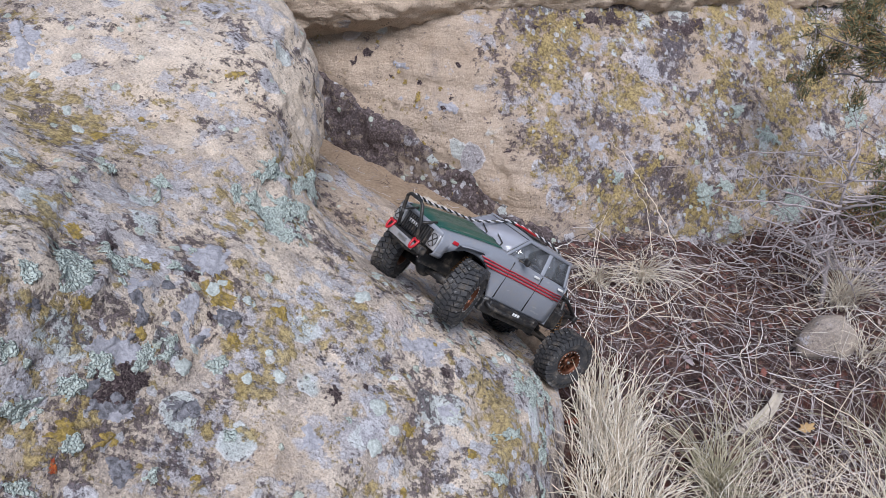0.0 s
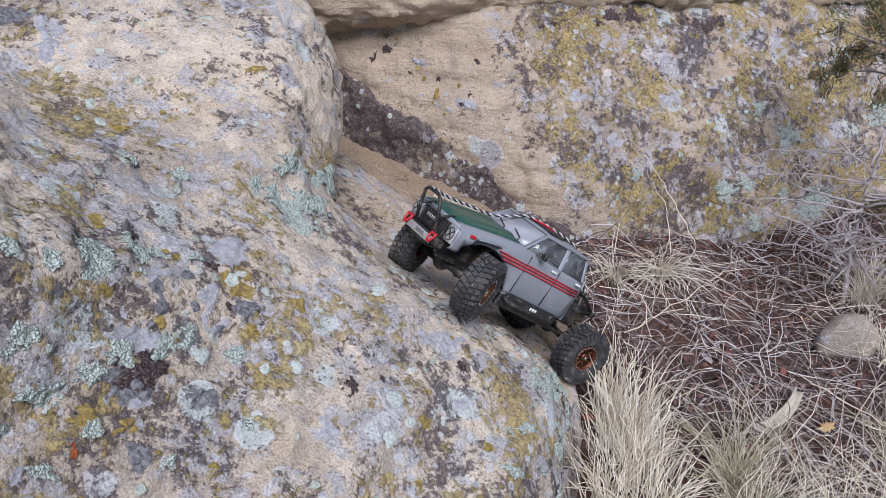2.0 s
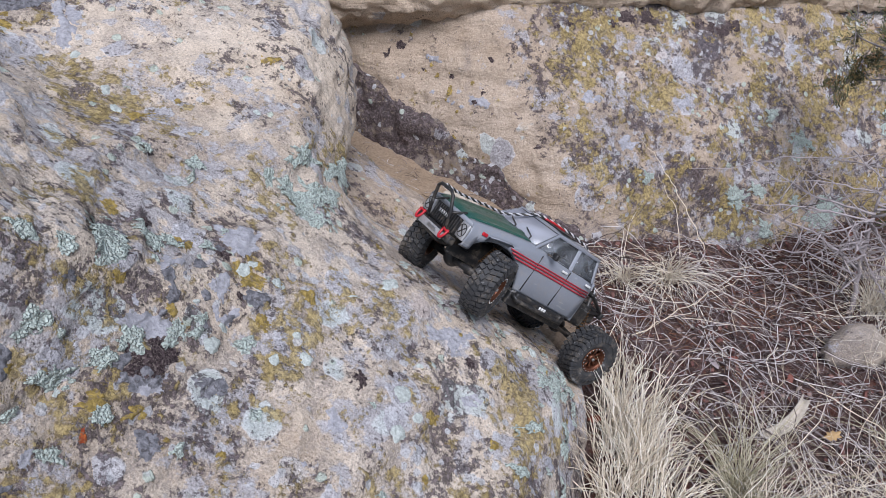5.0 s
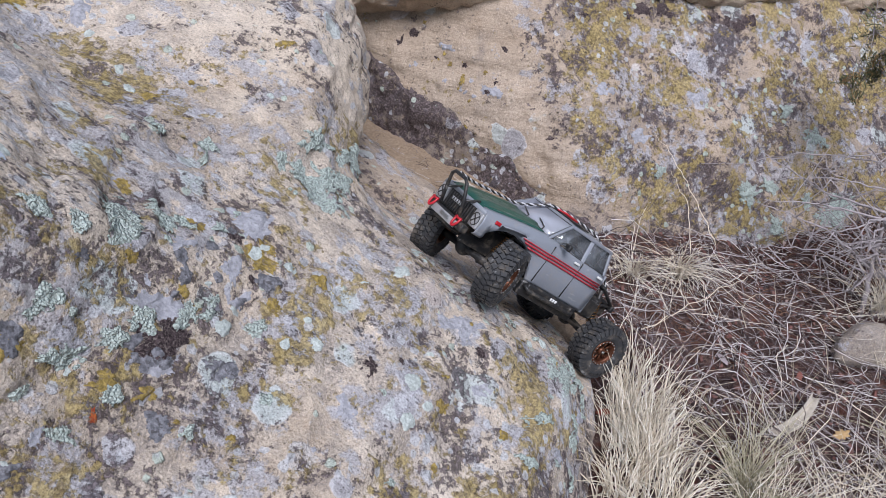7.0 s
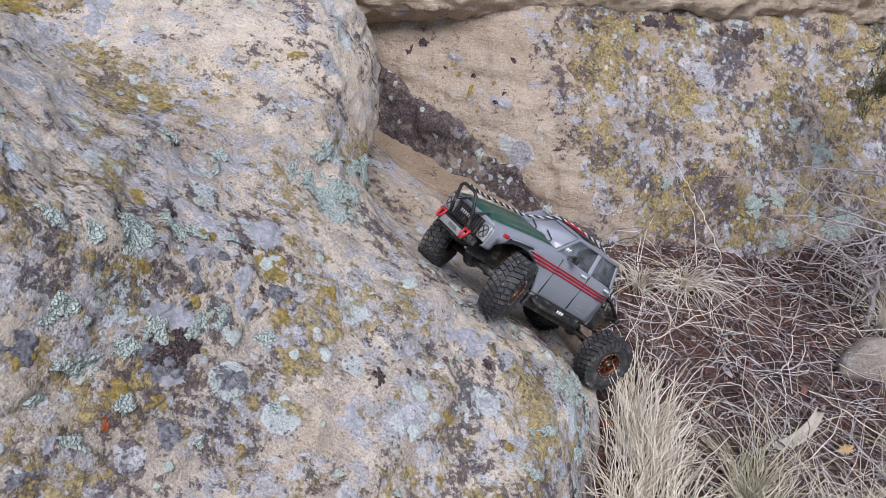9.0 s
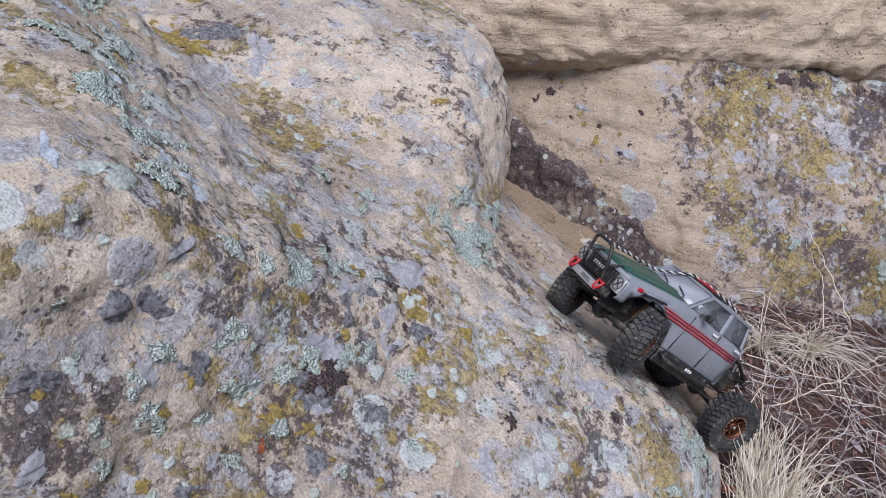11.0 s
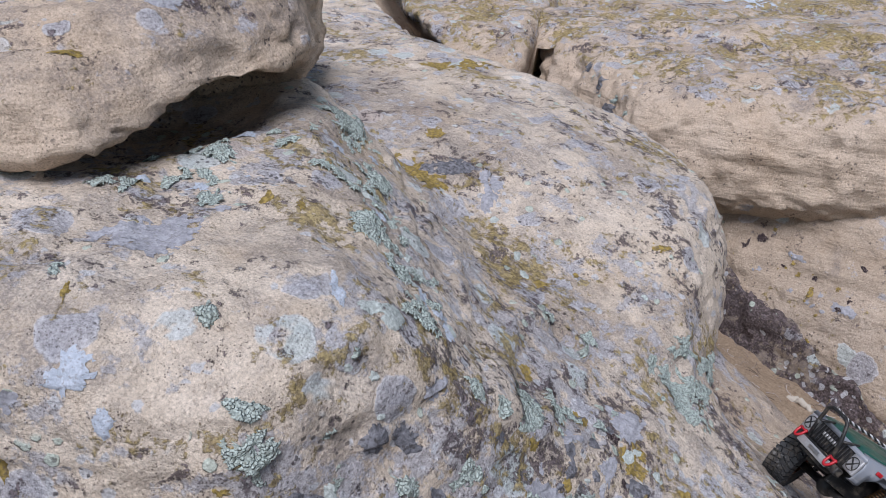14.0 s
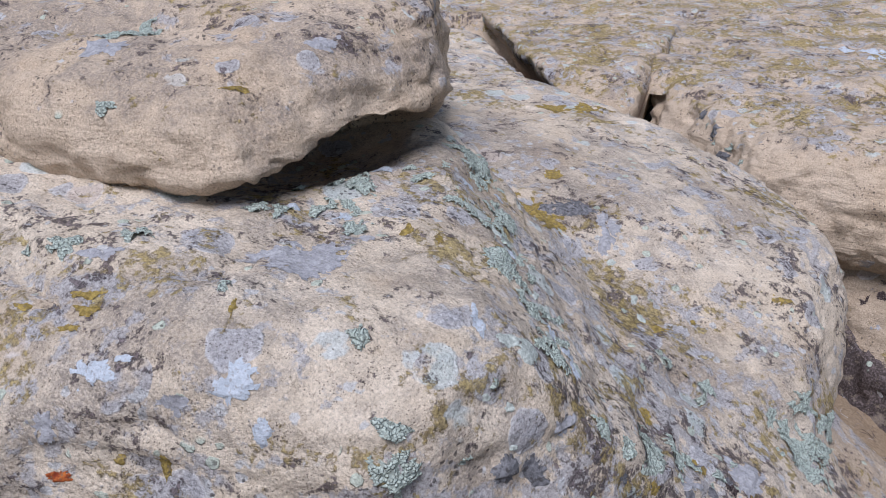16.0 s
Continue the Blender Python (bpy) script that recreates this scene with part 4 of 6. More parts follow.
    part("bolts", bolts, T_STEEL, first, "bright steel bolts")
    part("brake_disc", disc, T_BLACK, first)
    first.matrix_basis = Matrix.Translation(hubs[1][0]) @ pose(0, 0, 0, 0, 0, 36)
    for hub, roll, turn in ((hubs[1][1], 5, 36 + 180), (hubs[-1][0], -6, 0), (hubs[-1][1], 9, 180)):
        copy_thing(first, Matrix.Translation(hub) @ pose(0, 0, 0, 0, roll, turn))
    return root


truck_turn = Matrix(((-0.6859, 0.5021, 0.5267), (-0.3201, -0.8582, 0.4013), (0.6535, 0.1067, 0.7493))).to_4x4()
truck = rc_truck(Matrix.Translation((0.0911, 1.1636, 0.6408)) @ truck_turn @ Matrix.Diagonal((0.91, 0.91, 0.91, 1)))


# ---- lichen, plant by plant, on the rocks ----
def crust(name, low, high, gap=None, fine=170, depth=0.004, lobed=0):
    """A crust's surface; lobed: lobes a metre, for leafy kinds whose edges curl up pale over dark clefts."""
    k = Nodes(name)
    n = k.noise(fine, 5, 0.72)
    c = k.mix(k.step(n, 0.36, 0.66), low, high)
    c = k.mix(k.math("MULTIPLY", k.step(k.noise(40, 4, 0.6), 0.5, 0.75), 0.4), c, low)
    height = n
    if lobed:
        cell = k.voronoi(lobed, k.warp(lobed * 0.8, 0.5 / lobed, None, 3))
        c = k.mix(k.math("MULTIPLY", k.step(cell, 0.2, 0.5), 0.45), c, tuple(min(1.0, 1.25 * v) for v in high))
        c = k.mix(k.math("MULTIPLY", k.step(cell, 0.6, 0.8), 0.7), c, tuple(0.4 * v for v in low))
        height = k.math("ADD", k.math("MULTIPLY", n, 0.4), k.step(cell, 0.75, 0.35))
    if gap:
        c = k.mix(k.math("MULTIPLY", k.step(k.noise(fine * 1.3, 3, 0.6, k.shift(3, 3, 3)), 0.54, 0.64), 0.75), c, gap)
    return k.done(c, 0.92, height=height, depth=depth, spec=0.15)


CRUSTS = {"leafy": (crust("leafy_lichen", (0.37, 0.43, 0.395), (0.57, 0.645, 0.60), (0.28, 0.30, 0.26), 190, 0.004, 290), 0.0036, 0.0036, "pale grey-green leafy lichen rosette"),
          "grey": (crust("grey_lichen", (0.29, 0.29, 0.318), (0.43, 0.432, 0.47), (0.25, 0.245, 0.25), 140, 0.003), 0.0010, 0.0003, "smooth blue-grey crust lichen"),
          "slate": (crust("slate_lichen", (0.11, 0.11, 0.122), (0.26, 0.26, 0.285), (0.06, 0.055, 0.055), 120, 0.004), 0.0018, 0.001, "dark slate crust lichen"),
          "bluish": (crust("bluish_lichen", (0.43, 0.48, 0.555), (0.57, 0.62, 0.70), (0.33, 0.33, 0.35), 200, 0.003), 0.0010, 0.0003, "pale bluish crust lichen"),
          "white": (crust("white_lichen", (0.40, 0.44, 0.42), (0.64, 0.69, 0.66), None, 240, 0.004), 0.0018, 0.0007, "small whitish lichen disc"),
          "mustard": (crust("mustard_lichen", (0.20, 0.145, 0.05), (0.46, 0.34, 0.11), (0.20, 0.16, 0.12), 150, 0.005), 0.0012, 0.0007, "mustard-yellow crust lichen"),
          "dark": (crust("purple_black_lichen_and_shade", (0.022, 0.016, 0.017), (0.13, 0.095, 0.1), (0.26, 0.22, 0.2), 300, 0.005), 0.0014, 0.0006, "purple-black granular lichen and gap-shade crust"),
          "orange": (crust("orange_lichen", (0.25, 0.05, 0.025), (0.55, 0.17, 0.05), (0.2, 0.15, 0.1), 170, 0.004), 0.0018, 0.0014, "rust-orange crust lichen")}
ON_BOULDER = (boulder_shape, weathered(0.0075, 0.0042, 1, 0.006, 0.005))
ON_WALL = (wall_shape, weathered(0.012, 0.005, 2, 0.005, 0.004))
ON_LIP = (plateau_shape, weathered(0.014, 0.010, 3, 0.006, 0.008))
ON_OVERHANG = (overhang_shape, weathered(0.012, 0.0055, 4, 0.009, 0.012))
PLANTED = []
SMALL = {kind: ([], []) for kind in CRUSTS}  # vertices and faces of the lichens too many to count
RAGGED = {"leafy": 0.12, "grey": -0.05, "bluish": 0.0, "white": -0.4, "mustard": 0.12, "dark": 0.0, "slate": -0.1, "orange": 0.15}


def grid_mesh(name, v, quads, material):
    me = bpy.data.meshes.new(name)
    me.from_pydata(v.tolist(), [], quads.tolist())
    me.polygons.foreach_set("use_smooth", np.ones(len(me.polygons), dtype=bool))
    me.materials.append(material)
    return me


def lichen(surface, kind, at, across, along, angle, small=False):
    """One lichen that hugs a rock's surface near the point at; across and along are its half sizes in metres."""
    shape, relief = surface
    material, thick, lumps, label = CRUSTS[kind]
    PLANTED.append(kind)
    seed = len(PLANTED) * 7 - 4
    r = max(across, along)
    turns, rings = int(np.clip(6.3 * r / 0.003, 30, 190)), int(np.clip(r / 0.003, 6, 28))
    a = np.arange(turns) * 2 * np.pi / turns
    rim = np.stack([np.cos(a), np.sin(a), 0 * a], 1)
    jag = {"leafy": 0.3, "white": 0.13, "grey": 0.28, "bluish": 0.3, "slate": 0.2}.get(kind, 0.32)
    out = 0.86 + jag * 1.3 * fractal(rim, 0.9, 3, seed, 0.6) + jag * 0.5 * value_noise(rim, 0.16, seed + 5)
    rho = np.linspace(0, 1, rings + 1)[1:]
    n0 = normals_of(shape, np.array([at]))[0]
    e1 = np.cross((0, 0, 1), n0)
    e1 /= np.linalg.norm(e1)
    e2 = np.cross(n0, e1)
    c, s = math.cos(radians(angle)), math.sin(radians(angle))
    u, w = (c * e1 + s * e2) * across, (c * e2 - s * e1) * along
    flat = np.concatenate([[(0, 0)], np.concatenate([np.stack([np.cos(a) * out * q, np.sin(a) * out * q], 1) for q in rho])])
    p = np.array(at) + flat[:, :1] * u + flat[:, 1:] * w
    for _ in range(4):
        n = normals_of(shape, p)
        p = p - n * shape(p)[:, None]
    q = np.concatenate([[0], np.repeat(rho, turns)])
    h = thick * (1 - q ** 6) - 0.0016 * q ** 8 + lumps * fractal(p, 0.009, 2, seed) * (1 - 0.7 * q ** 4)
    left = fractal(p, 0.016, 3, seed + 50, 0.65) + 1.9 * (1 - q) - 0.25 - RAGGED.get(kind, -0.15)  # below 0: gaps and a ragged rim
    h = h * np.clip(left * 3.5, 0, 1)  # thins out towards its rim
    v = p + n * (relief(p, n) + h + 0.0004)[:, None]
    k = np.arange(turns)
    quads = np.concatenate([np.stack([1 + i * turns + k, 1 + i * turns + (k + 1) % turns, 1 + (i + 1) * turns + (k + 1) % turns, 1 + (i + 1) * turns + k], 1) for i in range(rings - 1)])
    fan = np.stack([0 * k, 1 + k, 1 + (k + 1) % turns], 1)
    quads = quads[:, ::-1]
    worn = left > 0
    quads, fan = quads[worn[quads].all(1)], fan[worn[fan].all(1)]
    faces = fan.tolist() + quads.tolist()
    if small:
        verts, rest = SMALL[kind]
        rest += [[len(verts) + n for n in f] for f in faces]
        verts += v.tolist()
        return
    me = bpy.data.meshes.new("lichen")
    me.from_pydata(v.tolist(), [], faces)
    me.polygons.foreach_set("use_smooth", np.ones(len(me.polygons), dtype=bool))
    me.materials.append(material)
    tagged(new("lichen", me), label + " on sandstone", "lichen", kind + " lichens")


lichen(ON_BOULDER, "leafy", (-0.273, 1.191, 0.895), 0.063, 0.034, -32)
lichen(ON_BOULDER, "leafy", (-0.308, 1.105, 0.907), 0.037, 0.038, -40)
lichen(ON_BOULDER, "leafy", (-0.243, 1.132, 0.851), 0.082, 0.069, -43)
lichen(ON_BOULDER, "leafy", (-0.218, 1.077, 0.844), 0.042, 0.048, -56)
lichen(ON_BOULDER, "leafy", (-0.276, 1.108, 0.884), 0.031, 0.030, -41)
lichen(ON_BOULDER, "leafy", (-0.235, 1.290, 0.809), 0.071, 0.042, -28)
lichen(ON_BOULDER, "leafy", (-0.399, 1.058, 0.949), 0.021, 0.031, -61)
lichen(ON_BOULDER, "leafy", (-0.467, 1.041, 0.980), 0.020, 0.014, -64)
lichen(ON_BOULDER, "leafy", (-0.408, 0.792, 1.003), 0.035, 0.042, -54)
lichen(ON_BOULDER, "leafy", (-0.389, 0.840, 0.969), 0.029, 0.041, -55)
lichen(ON_BOULDER, "leafy", (-0.368, 0.861, 0.947), 0.018, 0.025, -56)
lichen(ON_BOULDER, "leafy", (-0.420, 0.711, 1.039), 0.020, 0.021, -40)
lichen(ON_BOULDER, "leafy", (-0.332, 0.881, 0.917), 0.017, 0.020, -54)
lichen(ON_BOULDER, "leafy", (-0.429, 0.640, 0.989), 0.012, 0.015, -36)
lichen(ON_BOULDER, "leafy", (-0.420, 0.617, 0.928), 0.026, 0.017, -40)
lichen(ON_BOULDER, "leafy", (-0.417, 0.554, 0.873), 0.025, 0.016, -44)
lichen(ON_BOULDER, "grey", (-0.681, 1.297, 1.084), 0.025, 0.064, -23)
lichen(ON_BOULDER, "grey", (-0.310, 0.926, 0.904), 0.050, 0.037, -48)
lichen(ON_BOULDER, "grey", (-0.148, 0.733, 0.740), 0.023, 0.023, -45)
lichen(ON_BOULDER, "grey", (0.002, 0.964, 0.706), 0.047, 0.035, -52)
lichen(ON_BOULDER, "grey", (-0.368, 0.719, 0.918), 0.028, 0.017, -38)
lichen(ON_BOULDER, "grey", (-0.304, 0.831, 0.890), 0.022, 0.028, -39)
lichen(ON_BOULDER, "slate", (-0.415, 0.688, 1.010), 0.020, 0.012, -37)
lichen(ON_BOULDER, "slate", (-0.346, 0.775, 0.922), 0.016, 0.019, -36)
lichen(ON_BOULDER, "grey", (-0.353, 0.813, 0.945), 0.023, 0.018, -50)
lichen(ON_BOULDER, "white", (-0.348, 1.223, 0.960), 0.009, 0.009, -28)
lichen(ON_BOULDER, "white", (-0.541, 1.125, 1.003), 0.010, 0.014, -51)
lichen(ON_BOULDER, "white", (-0.569, 1.159, 1.017), 0.010, 0.012, -39)
lichen(ON_BOULDER, "white", (-0.068, 0.818, 0.715), 0.016, 0.017, -45)
lichen(ON_BOULDER, "white", (-0.323, 0.793, 0.896), 0.006, 0.004, -36)
lichen(ON_BOULDER, "white", (-0.103, 0.996, 0.778), 0.019, 0.015, -54)
lichen(ON_BOULDER, "leafy", (-0.106, 0.781, 0.728), 0.010, 0.008, -47)
lichen(ON_BOULDER, "white", (-0.638, 1.223, 1.052), 0.010, 0.011, -30)
lichen(ON_BOULDER, "white", (-0.143, 0.944, 0.798), 0.012, 0.008, -43)
lichen(ON_BOULDER, "dark", (-0.361, 0.692, 0.883), 0.045, 0.030, -40)
lichen(ON_BOULDER, "slate", (-0.290, 0.714, 0.827), 0.032, 0.018, -43)
lichen(ON_BOULDER, "dark", (-0.126, 0.811, 0.749), 0.021, 0.026, -43)
lichen(ON_BOULDER, "mustard", (-0.468, 1.193, 0.991), 0.013, 0.013, -27)
lichen(ON_BOULDER, "mustard", (-0.273, 0.876, 0.872), 0.028, 0.024, -44)
lichen(ON_BOULDER, "mustard", (-0.251, 0.826, 0.838), 0.013, 0.019, -43)
lichen(ON_BOULDER, "mustard", (-0.206, 0.895, 0.827), 0.020, 0.011, -42)
lichen(ON_BOULDER, "mustard", (-0.385, 0.732, 0.975), 0.019, 0.013, -38)
lichen(ON_BOULDER, "mustard", (-0.355, 0.637, 0.850), 0.026, 0.010, -44)
lichen(ON_BOULDER, "mustard", (-0.393, 0.627, 0.886), 0.023, 0.012, -42)
lichen(ON_BOULDER, "mustard", (-0.266, 0.639, 0.787), 0.010, 0.007, -49)
lichen(ON_BOULDER, "mustard", (-0.020, 0.811, 0.682), 0.025, 0.018, -46)
lichen(ON_BOULDER, "mustard", (0.076, 0.823, 0.620), 0.015, 0.010, -48)
lichen(ON_BOULDER, "mustard", (-0.293, 0.873, 0.888), 0.017, 0.027, -47)
lichen(ON_BOULDER, "mustard", (-0.507, 1.124, 0.991), 0.025, 0.021, -48)
lichen(ON_BOULDER, "mustard", (-0.347, 1.351, 0.999), 0.023, 0.018, -27)
lichen(ON_BOULDER, "mustard", (-0.436, 0.859, 0.999), 0.018, 0.023, -54)
lichen(ON_BOULDER, "orange", (-0.395, 0.583, 0.864), 0.007, 0.017, -42)
lichen(ON_BOULDER, "leafy", (0.136, 0.887, 0.586), 0.034, 0.017, -48)
lichen(ON_BOULDER, "leafy", (0.110, 0.801, 0.583), 0.031, 0.016, -49)
lichen(ON_BOULDER, "leafy", (0.168, 1.003, 0.570), 0.040, 0.031, -52)
lichen(ON_BOULDER, "grey", (0.041, 0.876, 0.661), 0.022, 0.015, -45)
lichen(ON_BOULDER, "leafy", (-0.587, 0.433, 1.164), 0.030, 0.013, -16)
lichen(ON_BOULDER, "leafy", (-0.570, 0.428, 1.124), 0.036, 0.030, -22)
lichen(ON_BOULDER, "leafy", (-0.651, 0.475, 1.230), 0.018, 0.021, -16)
lichen(ON_BOULDER, "leafy", (-0.435, 0.632, 0.995), 0.022, 0.017, -29)
lichen(ON_BOULDER, "leafy", (-0.478, 0.555, 1.021), 0.033, 0.016, -29)
lichen(ON_BOULDER, "leafy", (-0.486, 0.527, 1.008), 0.021, 0.012, -29)
lichen(ON_BOULDER, "leafy", (-0.425, 0.605, 0.928), 0.038, 0.015, -30)
lichen(ON_BOULDER, "white", (-0.542, 0.604, 1.203), 0.022, 0.016, -40)
lichen(ON_BOULDER, "white", (-0.526, 0.624, 1.183), 0.026, 0.022, -39)
lichen(ON_BOULDER, "white", (-0.527, 0.538, 1.166), 0.007, 0.006, -22)
lichen(ON_BOULDER, "white", (-0.512, 0.561, 1.149), 0.008, 0.007, -24)
lichen(ON_BOULDER, "leafy", (-0.530, 0.497, 1.112), 0.010, 0.009, -25)
lichen(ON_BOULDER, "leafy", (-0.526, 0.552, 1.178), 0.009, 0.008, -20)
lichen(ON_BOULDER, "leafy", (-0.445, 0.690, 1.075), 0.022, 0.033, -36)
lichen(ON_BOULDER, "leafy", (-0.406, 0.784, 1.005), 0.041, 0.041, -46)
lichen(ON_BOULDER, "leafy", (-0.729, 0.858, 1.232), 0.033, 0.034, -31)
lichen(ON_BOULDER, "leafy", (-0.764, 0.862, 1.249), 0.031, 0.029, -38)
lichen(ON_BOULDER, "leafy", (-0.646, 0.783, 1.204), 0.046, 0.048, -33)
lichen(ON_BOULDER, "leafy", (-0.864, 1.090, 1.230), 0.078, 0.078, -15)
lichen(ON_BOULDER, "leafy", (-0.742, 0.967, 1.191), 0.050, 0.050, -28)
lichen(ON_BOULDER, "leafy", (-0.882, 0.784, 1.270), 0.019, 0.018, -41)
lichen(ON_BOULDER, "leafy", (-0.580, 0.740, 1.171), 0.033, 0.034, -36)
lichen(ON_BOULDER, "leafy", (-0.520, 0.689, 1.147), 0.025, 0.037, -41)
lichen(ON_BOULDER, "bluish", (-0.570, 0.589, 1.222), 0.012, 0.025, -49)
lichen(ON_BOULDER, "grey", (-0.789, 0.589, 1.256), 0.038, 0.050, -46)
lichen(ON_BOULDER, "grey", (-0.777, 0.660, 1.256), 0.020, 0.011, -46)
lichen(ON_BOULDER, "grey", (-0.471, 0.622, 1.100), 0.028, 0.025, -25)
lichen(ON_BOULDER, "slate", (-0.483, 0.572, 1.068), 0.033, 0.022, -27)
lichen(ON_BOULDER, "grey", (-0.356, 0.728, 0.902), 0.038, 0.021, -27)
lichen(ON_BOULDER, "slate", (-0.534, 0.453, 1.054), 0.035, 0.014, -29)
lichen(ON_BOULDER, "mustard", (-0.712, 0.730, 1.248), 0.009, 0.019, -55)
lichen(ON_BOULDER, "mustard", (-0.752, 0.715, 1.254), 0.011, 0.013, -49)
lichen(ON_BOULDER, "mustard", (-0.532, 0.448, 1.041), 0.014, 0.011, -29)
lichen(ON_BOULDER, "mustard", (-0.469, 0.530, 0.957), 0.014, 0.016, -31)
lichen(ON_BOULDER, "mustard", (-0.384, 0.737, 0.976), 0.023, 0.014, -28)
lichen(ON_BOULDER, "mustard", (-0.395, 0.616, 0.883), 0.029, 0.012, -30)
lichen(ON_BOULDER, "mustard", (-0.589, 0.398, 1.094), 0.011, 0.007, -10)
lichen(ON_BOULDER, "mustard", (-0.449, 0.585, 0.970), 0.014, 0.009, -30)
lichen(ON_BOULDER, "mustard", (-0.790, 1.228, 1.102), 0.062, 0.094, -22)
lichen(ON_BOULDER, "mustard", (-0.844, 1.384, 1.140), 0.030, 0.034, -19)
lichen(ON_BOULDER, "bluish", (-0.727, 0.367, 1.197), 0.028, 0.031, 5)
lichen(ON_BOULDER, "bluish", (-0.690, 0.368, 1.163), 0.012, 0.018, 6)
lichen(ON_BOULDER, "grey", (-0.776, 0.338, 1.179), 0.021, 0.019, 7)
lichen(ON_BOULDER, "bluish", (-0.878, 0.313, 1.192), 0.030, 0.019, 10)
lichen(ON_BOULDER, "bluish", (-0.849, 0.335, 1.208), 0.014, 0.007, 11)
lichen(ON_BOULDER, "grey", (-0.799, 0.564, 1.256), 0.058, 0.055, -36)
lichen(ON_BOULDER, "leafy", (-0.813, 0.446, 1.254), 0.019, 0.018, -15)
lichen(ON_BOULDER, "leafy", (-0.654, 0.473, 1.230), 0.017, 0.023, -9)
lichen(ON_BOULDER, "grey", (-0.911, 0.274, 1.136), 0.021, 0.025, 9)
lichen(ON_BOULDER, "orange", (-0.895, 0.269, 1.080), 0.024, 0.011, 8)
lichen(ON_BOULDER, "leafy", (-1.066, 0.373, 1.265), 0.018, 0.015, 11)
lichen(ON_BOULDER, "leafy", (-1.026, 0.402, 1.272), 0.028, 0.017, 8)
lichen(ON_BOULDER, "leafy", (-0.975, 0.466, 1.274), 0.023, 0.018, -29)
lichen(ON_BOULDER, "leafy", (-0.928, 0.616, 1.272), 0.023, 0.025, -34)
lichen(ON_BOULDER, "leafy", (-0.885, 0.787, 1.270), 0.030, 0.028, -34)
lichen(ON_BOULDER, "leafy", (-0.407, 0.771, 1.011), 0.050, 0.047, -42)
lichen(ON_BOULDER, "leafy", (-0.407, 1.032, 0.955), 0.035, 0.031, -43)
lichen(ON_BOULDER, "mustard", (-0.943, 0.369, 1.248), 0.022, 0.010, 12)
lichen(ON_BOULDER, "mustard", (-0.779, 0.425, 1.247), 0.007, 0.022, 0)
lichen(ON_BOULDER, "mustard", (-0.835, 0.297, 1.103), 0.014, 0.009, 10)
lichen(ON_BOULDER, "mustard", (-0.788, 0.315, 1.100), 0.009, 0.016, 8)
lichen(ON_BOULDER, "mustard", (-0.933, 0.333, 1.220), 0.016, 0.008, 11)
lichen(ON_BOULDER, "mustard", (-0.931, 0.355, 1.236), 0.028, 0.009, 13)
lichen(ON_BOULDER, "mustard", (-1.004, 0.327, 1.225), 0.014, 0.008, 15)
lichen(ON_BOULDER, "grey", (-0.980, 0.418, 1.270), 0.026, 0.024, -0)
lichen(ON_BOULDER, "slate", (-0.768, 1.292, 1.106), 0.071, 0.033, -6)
lichen(ON_BOULDER, "mustard", (-1.045, 1.829, 1.176), 0.081, 0.057, -28)
lichen(ON_BOULDER, "mustard", (-0.980, 1.905, 1.172), 0.071, 0.058, -32)
lichen(ON_OVERHANG, "leafy", (-1.266, 0.711, 1.465), 0.048, 0.074, 12)
lichen(ON_OVERHANG, "leafy", (-1.115, 0.541, 1.396), 0.019, 0.017, 7)
lichen(ON_OVERHANG, "grey", (-0.960, 0.798, 1.457), 0.032, 0.022, -5)
lichen(ON_OVERHANG, "grey", (-1.223, 0.625, 1.443), 0.041, 0.038, 13)
lichen(ON_OVERHANG, "mustard", (-0.979, 0.647, 1.422), 0.022, 0.010, -5)
lichen(ON_WALL, "leafy", (0.744, 1.907, 0.409), 0.069, 0.044, -11)
lichen(ON_WALL, "leafy", (0.815, 1.945, 0.423), 0.036, 0.028, -11)
lichen(ON_WALL, "leafy", (0.840, 1.906, 0.326), 0.059, 0.039, -12)
lichen(ON_WALL, "leafy", (0.937, 1.970, 0.372), 0.045, 0.029, -12)
lichen(ON_WALL, "leafy", (1.044, 2.005, 0.351), 0.055, 0.043, -12)
lichen(ON_WALL, "leafy", (0.945, 2.084, 0.512), 0.055, 0.038, -13)
lichen(ON_WALL, "leafy", (0.470, 1.844, 0.511), 0.027, 0.022, -10)
lichen(ON_WALL, "leafy", (1.008, 1.972, 0.317), 0.075, 0.033, -12)
lichen(ON_WALL, "leafy", (0.849, 2.098, 0.575), 0.030, 0.026, -13)
lichen(ON_WALL, "leafy", (1.286, 2.259, 0.493), 0.071, 0.054, -13)
lichen(ON_WALL, "grey", (0.305, 1.912, 0.691), 0.030, 0.022, -12)
lichen(ON_WALL, "grey", (0.573, 2.016, 0.646), 0.037, 0.023, -13)
lichen(ON_WALL, "grey", (0.405, 1.870, 0.592), 0.038, 0.021, -12)
lichen(ON_LIP, "bluish", (-0.467, 3.304, 1.204), 0.097, 0.239, 35)

